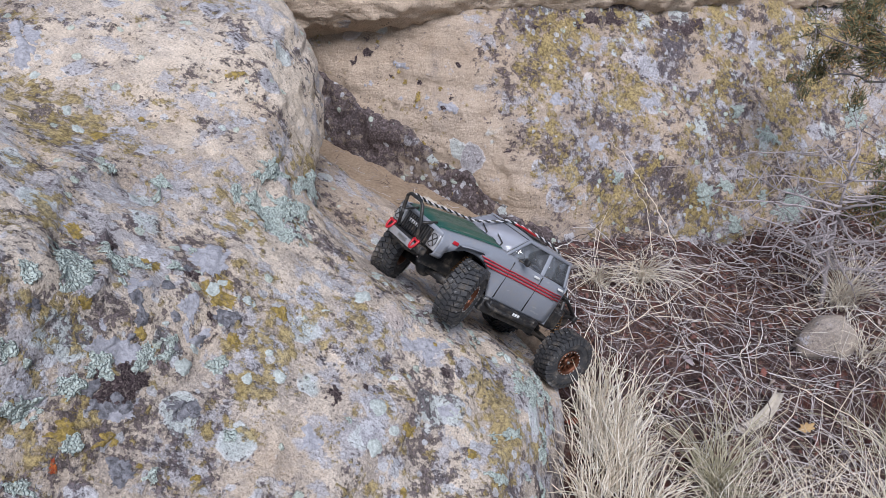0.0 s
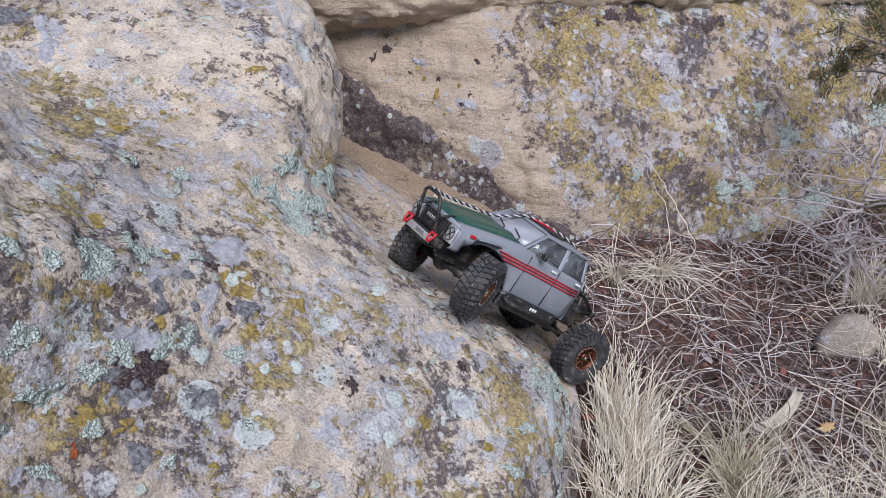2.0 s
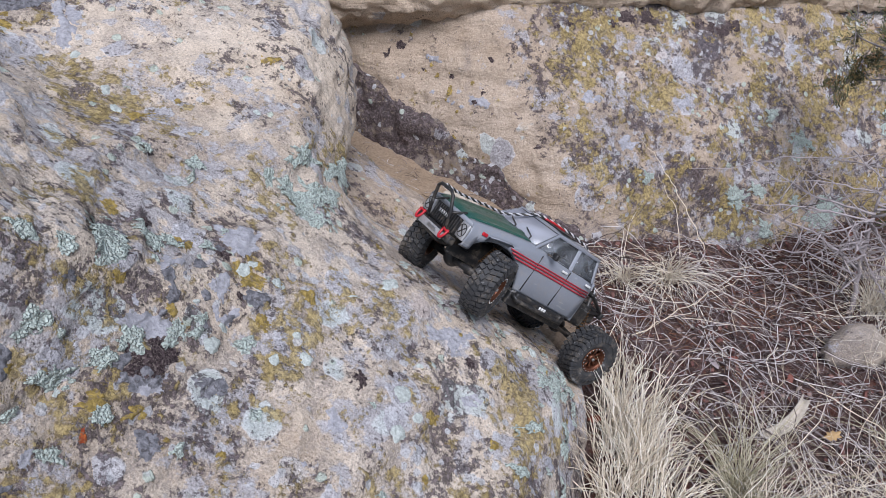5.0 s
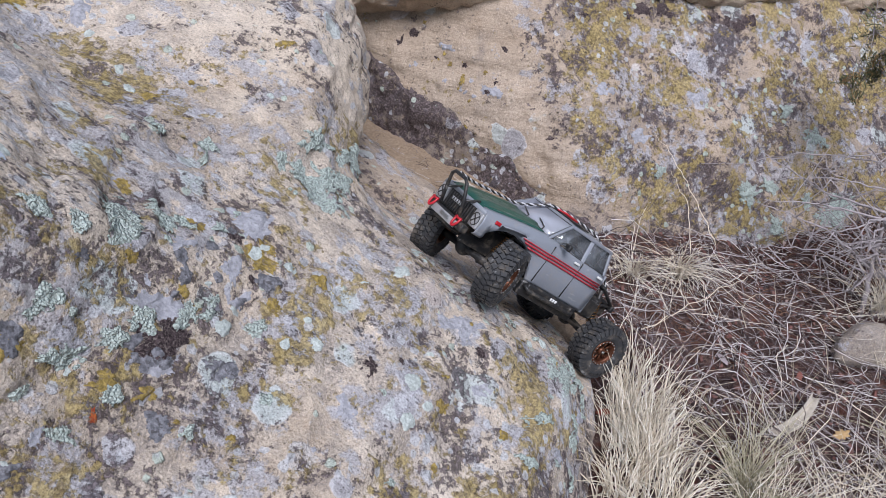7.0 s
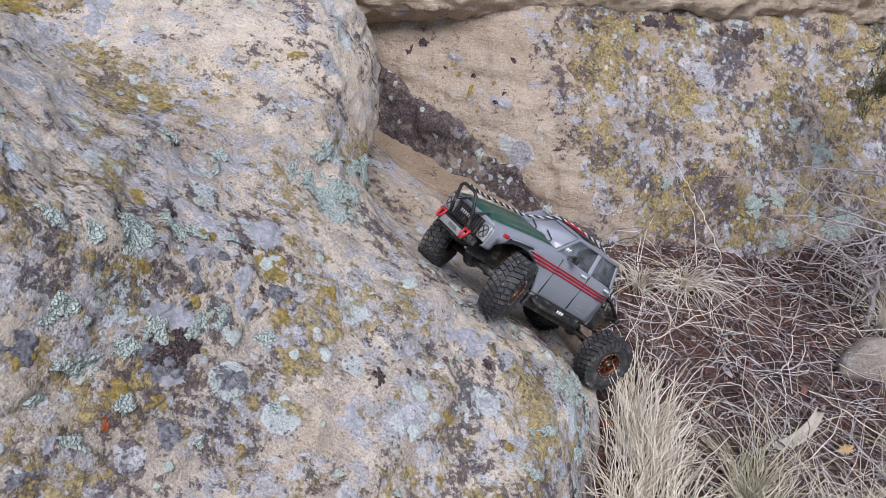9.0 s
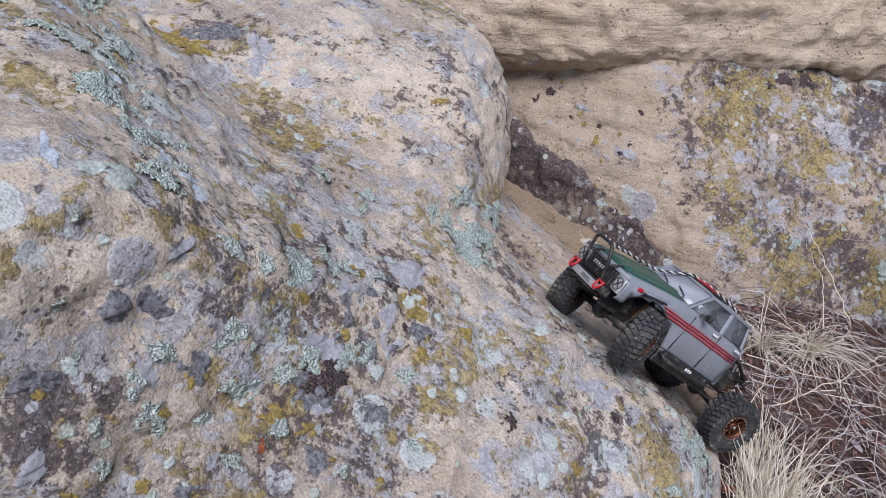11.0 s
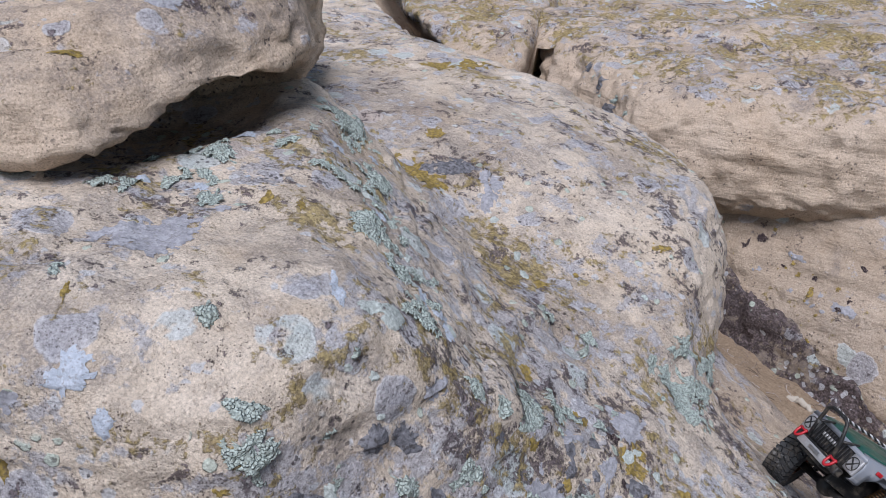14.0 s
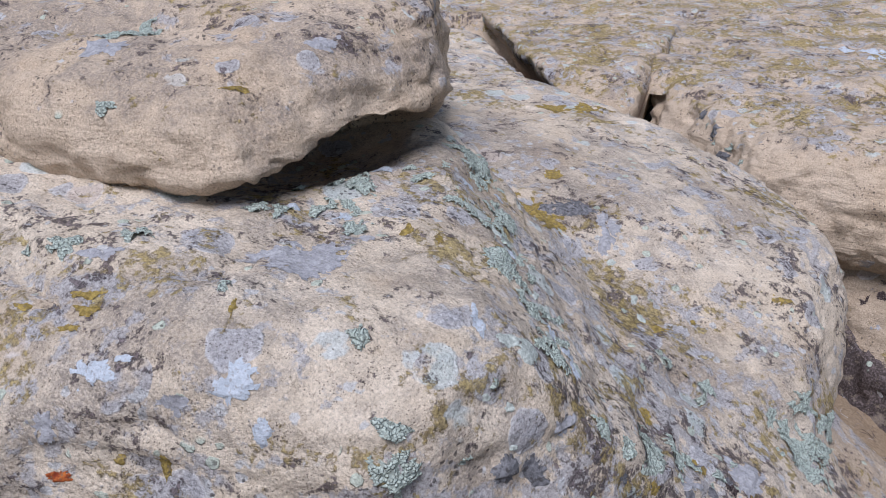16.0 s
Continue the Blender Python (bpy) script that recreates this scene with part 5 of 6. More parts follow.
for spot, a, b, turn in (((-0.767, 2.309, 1.103), 0.030, 0.020, 30), ((-0.712, 2.221, 1.078), 0.034, 0.022, 60), ((-0.662, 2.131, 1.032), 0.036, 0.022, 40)):
    lichen(ON_LIP, "slate", spot, a, b, turn)
for spot, a, turn in (((-0.643, 2.128, 1.065), 0.022, 0), ((-0.593, 2.057, 1.042), 0.018, 50), ((-0.735, 2.262, 1.085), 0.018, 20), ((-0.690, 2.185, 1.06), 0.014, 80)):
    lichen(ON_LIP, "leafy", spot, a, a * 0.7, turn)
for spot, a, b, turn in (((0.05, 1.966, 0.767), 0.016, 0.005, -35), ((-0.192, 2.048, 0.769), 0.022, 0.016, 10), ((-0.223, 2.047, 0.75), 0.006, 0.018, 5), ((0.176, 1.817, 0.596), 0.014, 0.003, 15), ((-0.129, 1.998, 0.723), 0.008, 0.005, 0)):
    lichen(ON_WALL, "dark", spot, a, b, turn)
for spot, a, b, turn in (((0.023, 1.915, 0.674), 0.032, 0.018, -8), ((-0.10, 2.01, 0.745), 0.03, 0.014, 0)):
    lichen(ON_WALL, "grey", spot, a, b, turn)


# ---- small lichens that crowd along the boulder's ridges and rim; a painted shadow seam ----
def crowd(points, count, spread, kinds, low, high, seed, surface=ON_BOULDER):
    dice = np.random.default_rng(seed)
    line = np.array(points)
    for i in range(count):
        t = dice.uniform(0, len(line) - 1.001)
        p = line[int(t)] + (line[int(t) + 1] - line[int(t)]) * (t % 1) + dice.normal(0, spread, 3)
        for _ in range(5):
            p = p - normals_of(surface[0], p[None])[0] * surface[0](p[None])[0]
        r = dice.uniform(low, high)
        lichen(surface, kinds[dice.integers(len(kinds))], tuple(p), r, r * dice.uniform(0.55, 1.0), dice.uniform(0, 180), True)


crowd([(-0.935, 1.137, 1.261), (-0.838, 1.055, 1.226), (-0.729, 0.945, 1.192), (-0.634, 0.827, 1.173), (-0.558, 0.759, 1.144), (-0.505, 0.713, 1.123)], 70, 0.028, ("leafy", "leafy", "white", "bluish"), 0.006, 0.024, 5)
crowd([(-0.82, 0.66, 1.26), (-0.90, 0.76, 1.27), (-0.86, 0.92, 1.265)], 16, 0.03, ("leafy", "leafy", "bluish"), 0.008, 0.028, 6)
crowd([(-0.13, 1.13, 0.78), (-0.02, 1.08, 0.70), (0.08, 1.08, 0.64), (0.19, 1.05, 0.52)], 34, 0.03, ("leafy", "white", "white", "leafy", "mustard"), 0.005, 0.016, 7)
crowd([(0.2, 1.051, 0.522), (0.199, 0.969, 0.508), (0.175, 0.861, 0.508)], 26, 0.035, ("leafy", "leafy", "grey"), 0.008, 0.024, 8)
crowd([(-0.386, 0.882, 0.956), (-0.32, 0.834, 0.909), (-0.261, 0.815, 0.841)], 24, 0.045, ("dark", "slate", "leafy", "white"), 0.006, 0.020, 9)
crowd([(-0.5, 0.5, 1.0), (-0.35, 0.6, 0.85), (-0.1, 0.7, 0.72), (0.05, 0.9, 0.66)], 40, 0.10, ("white", "mustard", "dark", "grey", "leafy"), 0.004, 0.016, 10)

crowd([(-0.52, 0.46, 1.02), (-0.44, 0.58, 0.94), (-0.37, 0.70, 0.90), (-0.30, 0.82, 0.87)], 44, 0.06, ("slate", "grey", "leafy", "leafy", "mustard"), 0.010, 0.028, 12)
crowd([(-0.25, 2.04, 0.74), (-0.06, 1.97, 0.68), (0.03, 1.92, 0.66)], 30, 0.035, ("mustard", "mustard", "dark", "grey"), 0.003, 0.014, 13, ON_WALL)
# dark crusts here paint the shadow gap where the wall meets the lip
crowd([(0.21, 2.028, 0.842), (0.399, 2.123, 0.832), (0.491, 2.17, 0.827), (0.664, 2.223, 0.785), (0.775, 2.274, 0.773)], 26, 0.006, ("dark", "dark", "dark", "mustard"), 0.010, 0.030, 14, ON_WALL)

for kind, (verts, faces) in SMALL.items():
    if faces:
        me = bpy.data.meshes.new("small_lichens")
        me.from_pydata(verts, [], faces)
        me.polygons.foreach_set("use_smooth", np.ones(len(me.polygons), dtype=bool))
        me.materials.append(CRUSTS[kind][0])
        tagged(new("small_lichens", me), "scattered small " + CRUSTS[kind][3] + "s on sandstone", "lichen", kind="stuff")


# ---- litter, grass and brush ----
def streaks(name, stops, rough=0.85, fine=90, soiled=0.35):
    """Dry plant stuff whose strands differ in colour."""
    k = Nodes(name)
    c = k.ramp(k.island(), stops)
    c = k.mix(k.math("MULTIPLY", k.step(k.noise(fine, 4, 0.65), 0.45, 0.7), soiled), c, (0.05, 0.04, 0.035))
    return k.done(c, rough, spec=0.25)


P_TWIG = streaks("dry_twig", [(0.0, (0.05, 0.034, 0.035)), (0.35, (0.17, 0.13, 0.133)), (0.65, (0.46, 0.415, 0.415)), (1.0, (0.84, 0.80, 0.78))], soiled=0.2)
P_STRAW = streaks("dry_straw", [(0.0, (0.50, 0.42, 0.31)), (0.3, (0.78, 0.69, 0.55)), (0.7, (0.90, 0.83, 0.71)), (1.0, (0.95, 0.91, 0.83))], 0.7, soiled=0.1)
P_LEAF = streaks("dead_leaf", [(0.0, (0.07, 0.032, 0.03)), (0.35, (0.18, 0.08, 0.07)), (0.6, (0.27, 0.15, 0.13)), (0.8, (0.20, 0.085, 0.07)), (0.92, (0.36, 0.26, 0.23)), (1.0, (0.55, 0.46, 0.42))], 0.8)
P_DUFF = streaks("pine_duff", [(0.0, (0.13, 0.055, 0.035)), (0.5, (0.27, 0.13, 0.08)), (1.0, (0.38, 0.26, 0.18))])
P_BRANCH = streaks("grey_branch", [(0.0, (0.30, 0.265, 0.265)), (1.0, (0.46, 0.42, 0.43))])
P_NEEDLE = streaks("juniper_spray", [(0.0, (0.08, 0.09, 0.05)), (0.45, (0.17, 0.18, 0.10)), (0.68, (0.27, 0.25, 0.13)), (0.82, (0.38, 0.23, 0.10)), (1.0, (0.46, 0.28, 0.14))], 0.7)
P_GREEN = streaks("fading_grass", [(0.0, (0.33, 0.31, 0.19)), (0.6, (0.55, 0.50, 0.36)), (1.0, (0.74, 0.69, 0.56))], 0.7)


def strands(name, lines, width, material, sides=3):
    """Many thin tapered stalks in one mesh. lines: (count, points, 3); width: one radius a stalk."""
    lines = np.asarray(lines, dtype=np.float64)
    n, m, _ = lines.shape
    d = np.gradient(lines, axis=1)
    d /= np.maximum(np.linalg.norm(d, axis=2, keepdims=True), 1e-9)
    side = np.cross(d, np.array((0.31, 0.17, 0.93)))
    side /= np.maximum(np.linalg.norm(side, axis=2, keepdims=True), 1e-9)
    up = np.cross(d, side)
    taper = np.linspace(1.0, 0.35, m)[None, :, None] * np.asarray(width)[:, None, None]
    ring = np.stack([lines + taper * (math.cos(a) * side + math.sin(a) * up) for a in (2 * math.pi * k / sides for k in range(sides))], 2)
    v = ring.reshape(-1, 3)
    base = (np.arange(n) * m * sides)[:, None, None] + (np.arange(m - 1) * sides)[None, :, None]
    k = np.arange(sides)[None, None, :]
    k2 = (k + 1) % sides
    q = np.stack([base + k, base + k2, base + sides + k2, base + sides + k], -1).reshape(-1, 4)
    return new(name, grid_mesh(name, v, q, material))


def clear_of_rock(x, y, margin=0.0):
    p = np.stack([x, y, soil_height(x, y) + 0.01], 1)
    return (boulder_shape(p) > margin) & (wall_shape(p) > margin) & (slab_shape(p) > margin) & (dark_shape(p) > margin)


rng = np.random.default_rng(11)


def spots(count, low, high, keep=None, margin=0.0):
    x, y = rng.uniform(low[0], high[0], count * 3), rng.uniform(low[1], high[1], count * 3)
    ok = clear_of_rock(x, y, margin)
    if keep is not None:
        ok &= keep(x, y)
    return x[ok][:count], y[ok][:count]


def lying(x, y, length, lift, curl, droop=0.0):
    """Stalks that lie on the soil, a little bent, with their ends lifted."""
    n, m = len(x), 6
    a = rng.uniform(0, 2 * np.pi, n)
    t = np.linspace(-0.5, 0.5, m)[None, :]
    bend = rng.normal(0, curl, n)[:, None]
    along, across = length[:, None] * t, bend * length[:, None] * (t * t * 4 - 0.3) + rng.normal(0, 0.05, (n, m)) * length[:, None] * 0.35
    px = x[:, None] + along * np.cos(a)[:, None] - across * np.sin(a)[:, None]
    py = y[:, None] + along * np.sin(a)[:, None] + across * np.cos(a)[:, None]
    z = soil_height(px.ravel(), py.ravel()).reshape(n, m)
    z = z + (rng.uniform(0.001, 1, n) ** 2 * lift)[:, None] + (t + 0.5) * (rng.normal(0, 0.3, n) * length * (lift > 0.02))[:, None] * 0.4 + np.abs(bend) * length[:, None] * 0.25 * (1 - 4 * t * t)
    return np.stack([px, py, np.maximum(z, soil_height(px.ravel(), py.ravel()).reshape(n, m) + 0.001)], -1)


soil_zone = lambda x, y: (x + 0.10 * (y - 1.5) + 0.05 * value_noise(np.stack([x, y, 0 * x], 1), 0.12, 5) > 0.27)
x, y = spots(5200, (0.1, 0.3), (1.9, 2.2), soil_zone)
tagged(strands("twig_litter", lying(x, y, rng.gamma(3, 0.022, len(x)) + 0.02, 0.018, 0.22), rng.uniform(0.0007, 0.0019, len(x)), P_TWIG),
       "tangled grey-brown dry twigs lying on the soil", "twigs", kind="stuff")
x, y = spots(900, (0.15, 0.4), (1.9, 2.1), soil_zone)
tagged(strands("long_stalks", lying(x, y, rng.gamma(5, 0.035, len(x)) + 0.05, 0.05, 0.30), rng.uniform(0.0007, 0.0015, len(x)), P_TWIG),
       "long pale dry stalks arching over the litter", "dry stalks", kind="stuff")
x, y = spots(2600, (0.1, 0.3), (1.9, 2.2), lambda x, y: soil_zone(x, y) & (y + 0.5 * np.abs(x - 0.75) + 0.2 * value_noise(np.stack([x, y, 0 * x], 1), 0.2, 8) > 1.45))
tagged(strands("pine_duff", lying(x, y, rng.gamma(4, 0.008, len(x)) + 0.012, 0.012, 0.15), rng.uniform(0.0006, 0.0012, len(x)), P_DUFF),
       "reddish fallen needles at the foot of the wall", "needles", kind="stuff")
x, y = spots(260, (-0.35, 1.3), (0.5, 2.0))
tagged(strands("sand_litter", lying(x, y, rng.gamma(3, 0.006, len(x)) + 0.006, 0.003, 0.2), rng.uniform(0.0004, 0.0009, len(x)), P_TWIG),
       "scattered short twigs on the sandy strip", "twigs", kind="stuff")


def flakes(name, x, y, size, material, lift=0.012):
    """Small curled leaves, each with its own tilt."""
    n = len(x)
    prof = np.array([(-1, 0), (-0.55, 0.42), (0.0, 0.5), (0.55, 0.36), (1, 0), (0.55, -0.36), (0.0, -0.5), (-0.55, -0.42)])
    a, tip = rng.uniform(0, 2 * np.pi, n), rng.normal(0, 0.35, (n, 2))
    lx = prof[None, :, 0] * size[:, None] * (1 + rng.normal(0, 0.12, (n, 8)))
    ly = prof[None, :, 1] * size[:, None] * (1 + rng.normal(0, 0.25, (n, 8)))
    px = x[:, None] + lx * np.cos(a)[:, None] - ly * np.sin(a)[:, None]
    py = y[:, None] + lx * np.sin(a)[:, None] + ly * np.cos(a)[:, None]
    z = soil_height(px.ravel(), py.ravel()).reshape(n, 8) + rng.uniform(0.002, lift, n)[:, None] + lx * tip[:, :1] + ly * tip[:, 1:] + 6 * ly * ly / size[:, None] * 0.25
    v = np.stack([px, py, z], -1).reshape(-1, 3)
    i = (np.arange(n) * 8)[:, None]
    q = np.concatenate([np.concatenate([i, i + 1, i + 6, i + 7], 1), np.concatenate([i + 1, i + 2, i + 5, i + 6], 1), np.concatenate([i + 2, i + 3, i + 4, i + 5], 1)])
    ob = new(name, grid_mesh(name, v, q, material))
    return thicken(ob, 0.0006, 0)


x, y = spots(4200, (0.1, 0.3), (1.9, 2.2), soil_zone)
tagged(flakes("leaf_litter", x, y, rng.uniform(0.003, 0.0095, len(x)), P_LEAF), "brown and russet dead leaves among the twigs", "dead leaves", kind="stuff")


def tuft(name, at, count, height, spread, lean, material, label, width=0.0009, curl=0.6):
    """A clump of grass: blades fan out of one crown and bow over."""
    n, m = count, 8
    a, r = rng.uniform(0, 2 * np.pi, n), np.abs(rng.normal(0, spread * 0.35, n))
    bx, by = at[0] + r * np.cos(a), at[1] + r * np.sin(a)
    h = height * rng.uniform(0.45, 1.1, n)
    out = np.clip(rng.gamma(2.0, 0.3, n), 0.05, 1.8) * curl
    az = a + rng.normal(0, 0.9, n)
    t = np.linspace(0, 1, m)[None, :]
    dx = (np.cos(az) * out + lean[0])[:, None] * h[:, None] * t ** 1.8
    dy = (np.sin(az) * out + lean[1])[:, None] * h[:, None] * t ** 1.8
    wig = np.cumsum(rng.normal(0, 0.042, (n, m, 2)), 1) * h[:, None, None] * t[..., None]
    z = soil_height(bx, by)[:, None] - 0.005 + h[:, None] * (t - 0.45 * np.minimum(out + np.hypot(*lean), 1.3)[:, None] * t ** 2.6)
    px, py = bx[:, None] + dx + wig[..., 0], by[:, None] + dy + wig[..., 1]
    z = np.maximum(z, soil_height(px.ravel(), py.ravel()).reshape(n, m) + 0.004)
    return tagged(strands(name, np.stack([px, py, z], -1), rng.uniform(0.6, 1.3, n) * width, material), label, "grass", "grass clumps", "stuff")


for at, count, height, lean, fan in (((0.325, 1.13), 80, 0.20, (0.02, 0.22), 0.35), ((0.36, 1.08), 100, 0.19, (0.06, 0.15), 0.35), ((0.315, 1.04), 100, 0.19, (0.02, 0.28), 0.35), ((0.375, 1.01), 90, 0.17, (0.10, 0.05), 0.5),
                                     ((0.34, 0.96), 100, 0.19, (0.0, 0.22), 0.4), ((0.40, 0.92), 70, 0.16, (0.15, 0.15), 0.7), ((0.29, 0.92), 80, 0.16, (-0.12, 0.2), 0.7), ((0.35, 0.86), 80, 0.16, (0.05, 0.1), 0.8)):
    tuft("grass_clump", at, count, height, 0.075, lean, P_STRAW, "pale dry straw-coloured grass clump beside the boulder", 0.0015, fan)
tuft("grass_clump", (0.535, 0.985), 190, 0.20, 0.035, (0.05, 0.10), P_GREEN, "half-green arching grass clump in the litter", 0.0011, 1.25)
tuft("grass_clump", (0.56, 0.90), 110, 0.22, 0.10, (0.30, 0.10), P_STRAW, "thin dry grass clump over the litter", 0.0010, 1.1)
tuft("grass_clump", (0.72, 0.93), 90, 0.22, 0.16, (0.1, 0.15), P_STRAW, "thin dry grass clump over the litter", 0.0010, 1.1)
tuft("grass_clump", (0.90, 0.98), 120, 0.20, 0.16, (-0.15, 0.05), P_STRAW, "thin dry grass clump over the litter", 0.0010, 1.1)
tuft("grass_clump", (0.98, 1.14), 90, 0.18, 0.12, (-0.1, 0.1), P_GREEN, "half-green arching grass clump in the litter", 0.0010, 1.2)
tuft("grass_clump", (1.03, 1.60), 150, 0.20, 0.06, (0.0, -0.05), P_STRAW, "half-green arching grass clump by the shrub", 0.0011, 1.0)
tuft("grass_clump", (1.00, 1.40), 70, 0.17, 0.10, (0.05, -0.1), P_STRAW, "thin dry grass clump by the loose stone", 0.0010, 1.2)
tuft("grass_clump", (0.52, 1.62), 110, 0.16, 0.05, (0.15, -0.45), P_STRAW, "sprawling dry grass clump near the wall", 0.0011, 1.2)
tuft("grass_clump", (0.40, 1.58), 90, 0.15, 0.05, (-0.1, -0.4), P_STRAW, "sprawling dry grass clump near the wall", 0.0011, 1.2)
x, y = spots(70, (0.30, 0.80), (1.15, 1.7), soil_zone)
tagged(strands("lone_stalks", lying(x, y, rng.uniform(0.12, 0.30, len(x)), 0.10, 0.12), rng.uniform(0.0009, 0.0014, len(x)), P_STRAW),
       "single bleached stalks leaning over the litter", "dry stalks", kind="stuff")


def limb(points, radius, wobble=0.004, steps=7):
    """Points along a knotty branch through the given ones, and its radii."""
    pts = [Vector(p) for p in points]
    line = []
    for a, b in zip(pts, pts[1:]):
        line += [a.lerp(b, i / steps) + Vector(rng.normal(0, wobble, 3).tolist()) * (0 < i) for i in range(steps)]
    line.append(pts[-1])
    return line, [radius * (1 - 0.7 * i / (len(line) - 1)) for i in range(len(line))]


def shrub():
    root = tagged(new("shrub"), "leafless grey shrub with a few juniper sprays", "shrub")
    root.matrix_basis = Matrix.Translation((0.978, 1.586, 0.28))
    base = Vector((0.978, 1.586, 0.28))
    stem = bmesh.new()
    tube(stem, *limb([(0, 0, -0.02), (0.004, 0.045, 0.085), (0.01, 0.075, 0.17), (0.012, 0.1, 0.27), (0.016, 0.1, 0.4)], 0.007, 0.0012))
    part("stem", stem, P_BRANCH, root, "grey weathered stem")
    for i in range(46):
        z = rng.uniform(0.04, 0.36)
        a = rng.uniform(0, 2 * math.pi)
        l = rng.uniform(0.14, 0.36)
        p0 = Vector((0.01, 0.03 + 0.22 * z, z))
        p1 = p0 + Vector((math.cos(a) * l * 0.5, math.sin(a) * l * 0.35, rng.uniform(-0.03, 0.10)))
        p2 = p1 + Vector((math.cos(a + 0.4) * l * 0.5, math.sin(a + 0.4) * l * 0.3, rng.uniform(-0.08, 0.10)))
        bm = bmesh.new()
        tube(bm, *limb([p0, p1, p2], rng.uniform(0.0017, 0.0038), 0.0018), sides=5)
        for j in range(5):
            q = p1.lerp(p2, rng.uniform(0, 1))
            e = q + Vector(rng.normal(0, 0.05, 3).tolist())
            tube(bm, *limb([q, e], 0.0017, 0.002, 4), sides=4)
        part("branch", bm, P_BRANCH, root)
    return root


def spray_lines(centre, size, count, aim):
    """Short juniper twigs that fork in a flat, ragged spray."""
    n, m = count, 4
    c = np.array(centre) + rng.normal(0, 1, (n, 3)) * np.array(size)
    d = np.array(aim) + rng.normal(0, 0.6, (n, 3))
    d /= np.linalg.norm(d, axis=1, keepdims=True)
    l = rng.uniform(0.010, 0.026, n)
    t = np.linspace(0, 1, m)[None, :, None]
    return c[:, None] + d[:, None] * l[:, None, None] * t + rng.normal(0, 0.0015, (n, m, 3))


def juniper():
    root = tagged(new("juniper"), "olive-green juniper boughs with browned tips hanging before the wall", "juniper")
    root.matrix_basis = Matrix.Translation((1.25, 1.75, 0.283))
    off = np.array((1.25, 1.75, 0.283))
    wood = bmesh.new()
    tube(wood, *limb([(0, 0, -0.03), (0.02, -0.01, 0.25), (-0.03, -0.03, 0.5), (-0.05, -0.05, 0.78)], 0.014))
    part("trunk", wood, P_BRANCH, root, "grey shreddy trunk")
    boughs = [((0.95, 1.93, 0.775), (0.030, 0.02, 0.030), 330), ((0.985, 1.85, 0.935), (0.030, 0.03, 0.045), 560), ((1.035, 1.81, 0.865), (0.035, 0.03, 0.050), 620), ((1.075, 1.80, 0.93), (0.04, 0.03, 0.05), 560), ((1.065, 1.69, 0.535), (0.028, 0.03, 0.040), 520), ((0.955, 1.99, 0.86), (0.022, 0.02, 0.030), 90)]
    for c, s, n in boughs:
        bm = bmesh.new()
        tube(bm, *limb([(-0.035, -0.03, rng.uniform(0.3, 0.6)), tuple((np.array(c) - off) * 0.6 + np.array((0.0, -0.01, 0.2))), tuple(np.array(c) - off)], 0.005, 0.005), sides=6)
        for _ in range(9):
            e = np.array(c) - off + rng.normal(0, 1.5, 3) * np.array(s)
            tube(bm, *limb([tuple(np.array(c) - off), tuple(e)], 0.0014, 0.003, 5), sides=4)
        bough = part("bough", bm, P_BRANCH, root)
        f = strands("foliage", np.concatenate([spray_lines(np.array(c) - off + rng.normal(0, 1, 3) * np.array(s) * 0.95, np.array(s) * 0.35, n // 6, rng.normal(0, 0.7, 3) + np.array((0, 0, 0.5))) for _ in range(9)]), rng.uniform(0.0011, 0.0020, n // 6 * 9), P_NEEDLE)
        f.parent = bough
    return root


shrub()
juniper()


def single(name, points, radius, label, category, material=P_BRANCH, wobble=0.003, sides=6):
    bm = bmesh.new()
    tube(bm, *limb(points, radius, wobble), sides=sides)
    return tagged(part(name, bm, material), label, category)


single("twig", [(1.08, 1.72, 0.615), (0.959, 1.90, 0.553), (0.835, 1.90, 0.556), (0.685, 1.86, 0.535), (0.588, 1.885, 0.515)], 0.0024, "long thin grey twig lying across the lichened wall", "twig")
single("twig", [(0.90, 1.78, 0.36), (0.80, 1.84, 0.47), (0.66, 1.93, 0.60)], 0.0016, "thin grey twig leaning on the wall", "twig")
single("stalk", [(0.63, 1.73, 0.36), (0.56, 1.80, 0.47), (0.50, 1.86, 0.55), (0.455, 1.88, 0.592)], 0.0013, "pale dry stalk leaning on the wall", "dry stalk", P_STRAW)
single("stalk", [(0.56, 1.70, 0.36), (0.545, 1.78, 0.46), (0.50, 1.84, 0.52)], 0.0012, "pale dry stalk leaning on the wall", "dry stalk", P_STRAW)
single("twig", [(0.30, 1.30, 0.39), (0.42, 1.36, 0.40), (0.56, 1.47, 0.41), (0.66, 1.52, 0.43)], 0.0016, "long pale twig lying over the litter", "twig", P_STRAW)
single("twig", [(0.78, 1.32, 0.30), (0.92, 1.16, 0.30), (1.05, 0.98, 0.28)], 0.0015, "long pale twig lying over the litter", "twig", P_STRAW)
single("stalk", [(0.16, 1.02, 0.60), (0.19, 1.12, 0.50), (0.25, 1.08, 0.44), (0.27, 1.0, 0.40)], 0.0012, "pale stalk hanging down the boulder's flank", "dry stalk", P_STRAW)


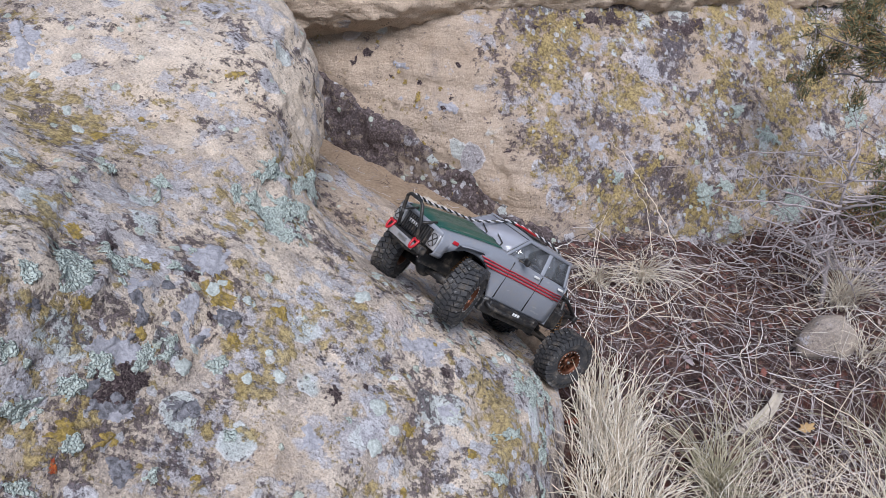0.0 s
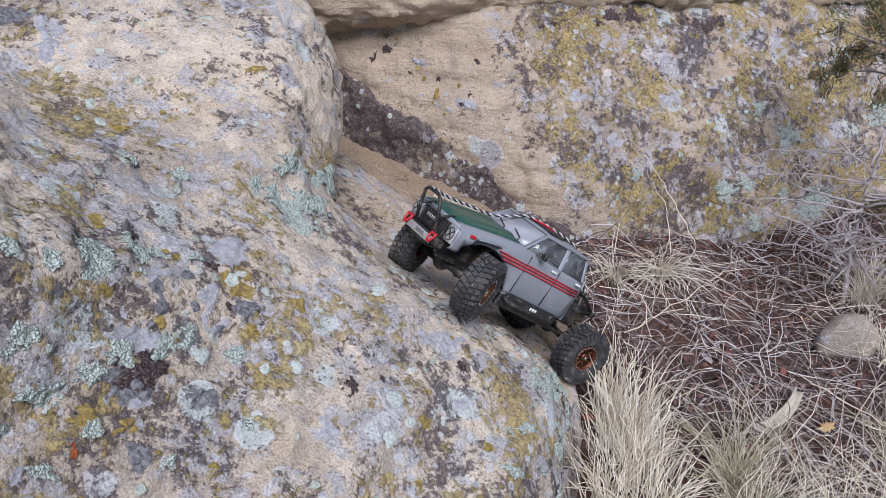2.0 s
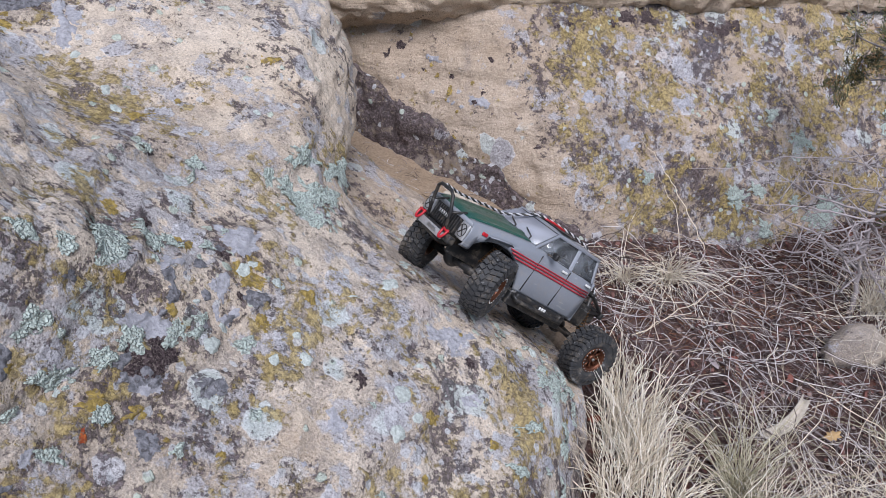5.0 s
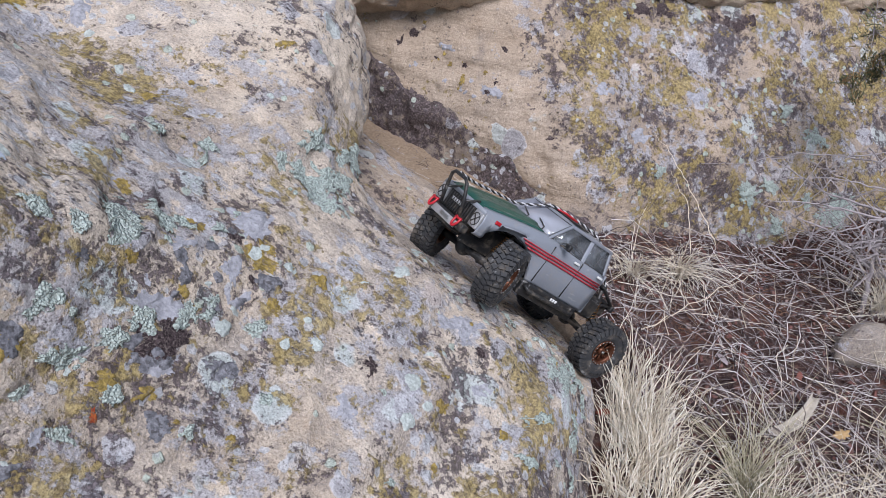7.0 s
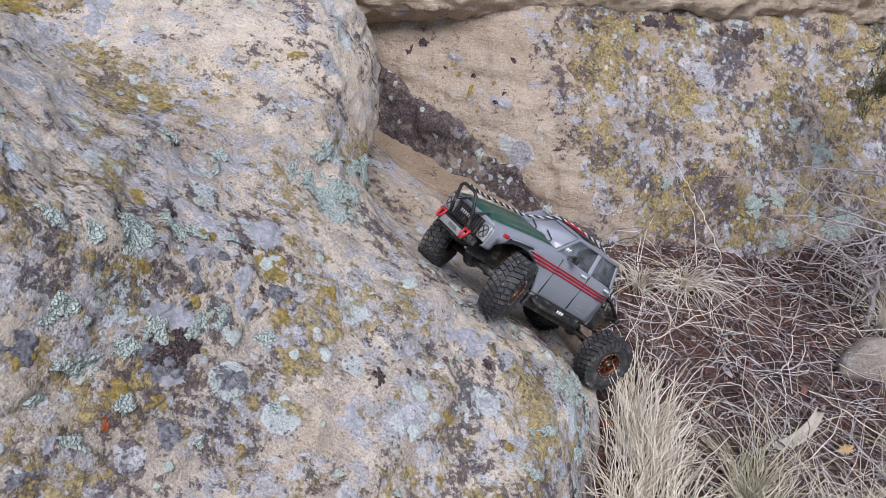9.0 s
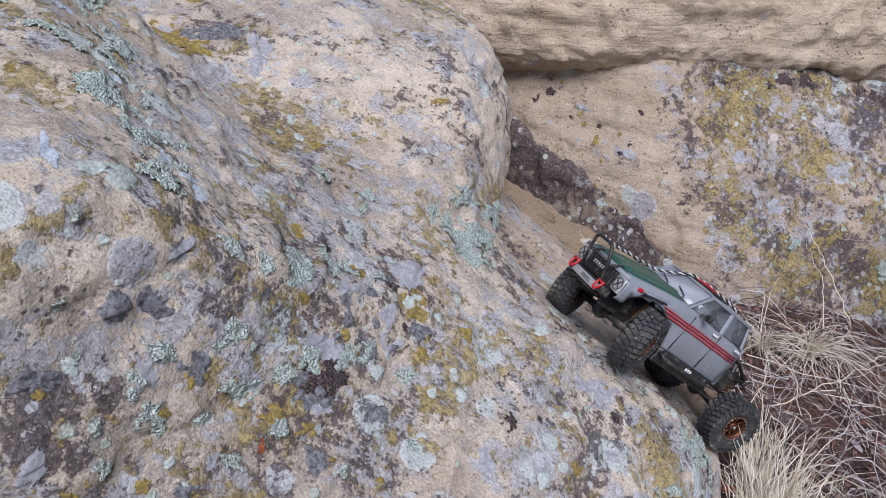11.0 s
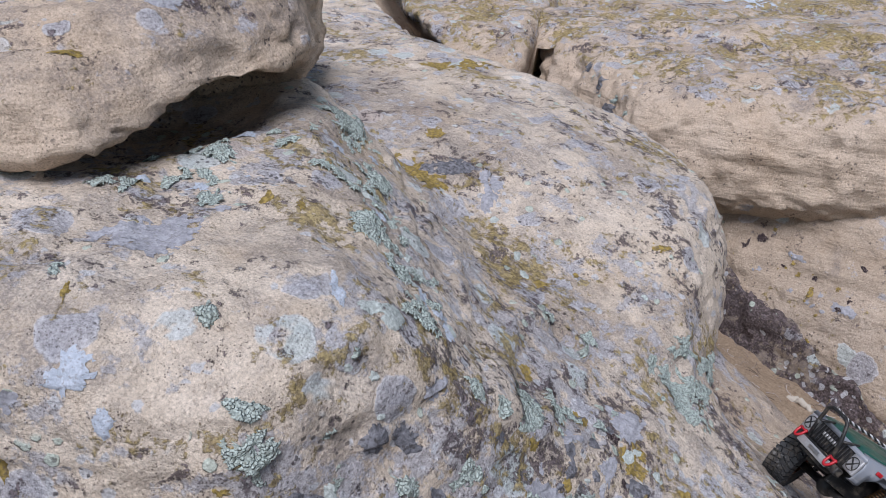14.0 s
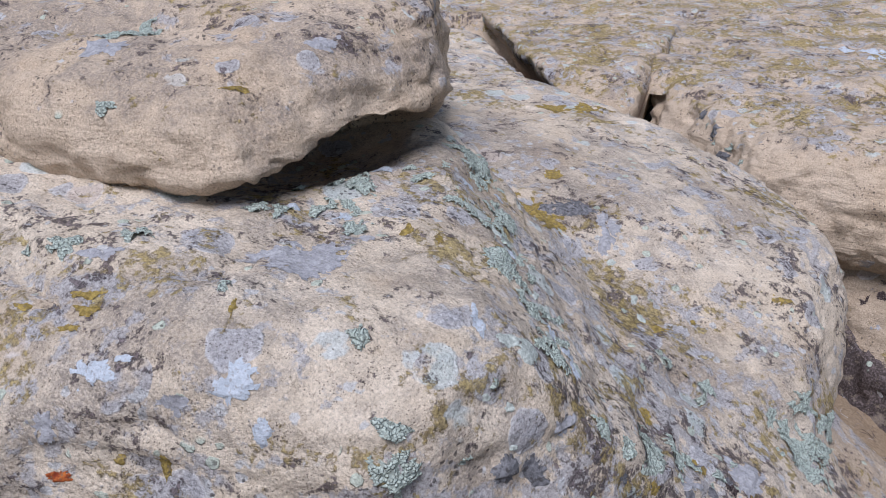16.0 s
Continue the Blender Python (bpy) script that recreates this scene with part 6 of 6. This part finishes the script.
def lump(name, at, size, material, label, category, seed, rough=0.16, turn=0):
    """A loose stone: an uneven, faceted ellipsoid."""
    bm = bmesh.new()
    bmesh.ops.create_icosphere(bm, subdivisions=4, radius=1.0)
    v = np.array([q.co[:] for q in bm.verts])
    k = 1 + rough * fractal(v, 1.0, 3, seed) + 0.4 * rough * value_noise(v, 0.25, seed + 3)
    dice = np.random.default_rng(seed)
    for _ in range(9):  # knocked-off facets
        d = dice.normal(0, 1, 3)
        over = v @ (d / np.linalg.norm(d))
        k = np.minimum(k, 0.80 / np.maximum(over, 0.3))
    for q, f in zip(bm.verts, k):
        q.co = Vector((q.co.x * size[0], q.co.y * size[1], q.co.z * size[2])) * f
    ob = tagged(part(name, bm, material), label, category)
    ob.matrix_basis = pose(*at, 8, -6, turn)
    return ob


M_STONE = rock("loose_stone", smut=0.6, yellow=0.02, grey=0.06, discs=0.02, dark=0.08, pale=0.02, seed=8.8, tan=0.66)
lump("stone", (0.915, 1.43, 0.305), (0.078, 0.055, 0.062), M_STONE, "pale grey loose stone lying in the litter", "stone", 5, 0.18, 20)
for i in range(16):
    x, y = spots(1, (0.1, 1.3), (1.5, 1.9))
    s = rng.uniform(0.004, 0.011)
    lump("pebble", (x[0], y[0], float(soil_height(x, y)[0]) + s * 0.3), (s, s * 0.8, s * 0.6), M_STONE, "small sandstone pebble on the soil", "pebble", 20 + i, 0.2, rng.uniform(0, 360))

M_BARK = plain("bleached_wood", (0.52, 0.47, 0.40), 0.85, 0, 0.2, 0.22, 120, 0.002)
bm = bmesh.new()  # curled strip of bark
patch(bm, [[(0.07 * (i / 12 - 0.5) * 2, 0.022 * (j / 4 - 0.5) * (1 - 0.6 * abs(i / 12 - 0.5)) + 0.03 * (i / 12 - 0.4) ** 2 * 2, 0.012 * (j / 4 - 0.5) ** 2 * 4 + 0.02 * (i / 12) ** 2) for j in range(5)] for i in range(13)])
bark = tagged(thicken(part("bark_strip", bm, M_BARK), 0.003), "pale curled strip of bark on the litter", "bark")
bark.matrix_basis = pose(0.695, 1.19, 0.298, 20, 0, 38)
stick = single("stick", [(-0.055, 1.80, 0.458), (-0.02, 1.785, 0.462), (0.02, 1.775, 0.452), (0.062, 1.755, 0.44)], 0.011, "short weathered grey stick on the sand", "stick", M_BARK, 0.0025, 8)


def big_leaf(at, size, turn, colour, label, lobes=0):
    n = 28
    bm = bmesh.new()
    rim = []
    for i in range(n):
        a = 2 * math.pi * i / n
        r = size * (1 - 0.35 * abs(math.sin(a))) * (1 + lobes * math.sin(7 * a))
        rim.append(bm.verts.new((r * math.cos(a), 0.75 * r * math.sin(a), 0.25 * size * math.sin(a) ** 2 + 0.1 * size * math.cos(2 * a))))
    mid = bm.verts.new((0, 0, 0))
    for i in range(n):
        bm.faces.new((mid, rim[i], rim[(i + 1) % n]))
    ob = tagged(thicken(part("leaf", bm, plain("leaf_" + label.split()[0], colour, 0.8, 0, 0.2, 0.2, 200)), 0.0007), label, "leaf", "fallen leaves")
    ob.matrix_basis = pose(*at, 12, -8, turn)


big_leaf((0.303, 1.604, 0.392), 0.014, 50, (0.66, 0.63, 0.60), "bleached pale leaf lying at the sand's edge")
big_leaf((0.79, 1.178, 0.287), 0.02, 20, (0.5, 0.34, 0.17), "tan lobed oak leaf on the litter", 0.25)
big_leaf((0.745, 1.33, 0.30), 0.014, 70, (0.25, 0.10, 0.08), "russet dead leaf on the litter", 0.15)
big_leaf((0.57, 1.335, 0.33), 0.018, 120, (0.42, 0.36, 0.37), "greyish dead leaf on the litter", 0.1)
big_leaf((0.62, 1.36, 0.325), 0.014, 200, (0.36, 0.12, 0.09), "russet dead leaf on the litter", 0.15)
big_leaf((0.28, 1.10, 0.385), 0.015, 10, (0.3, 0.09, 0.06), "russet dead leaf by the boulder", 0.15)
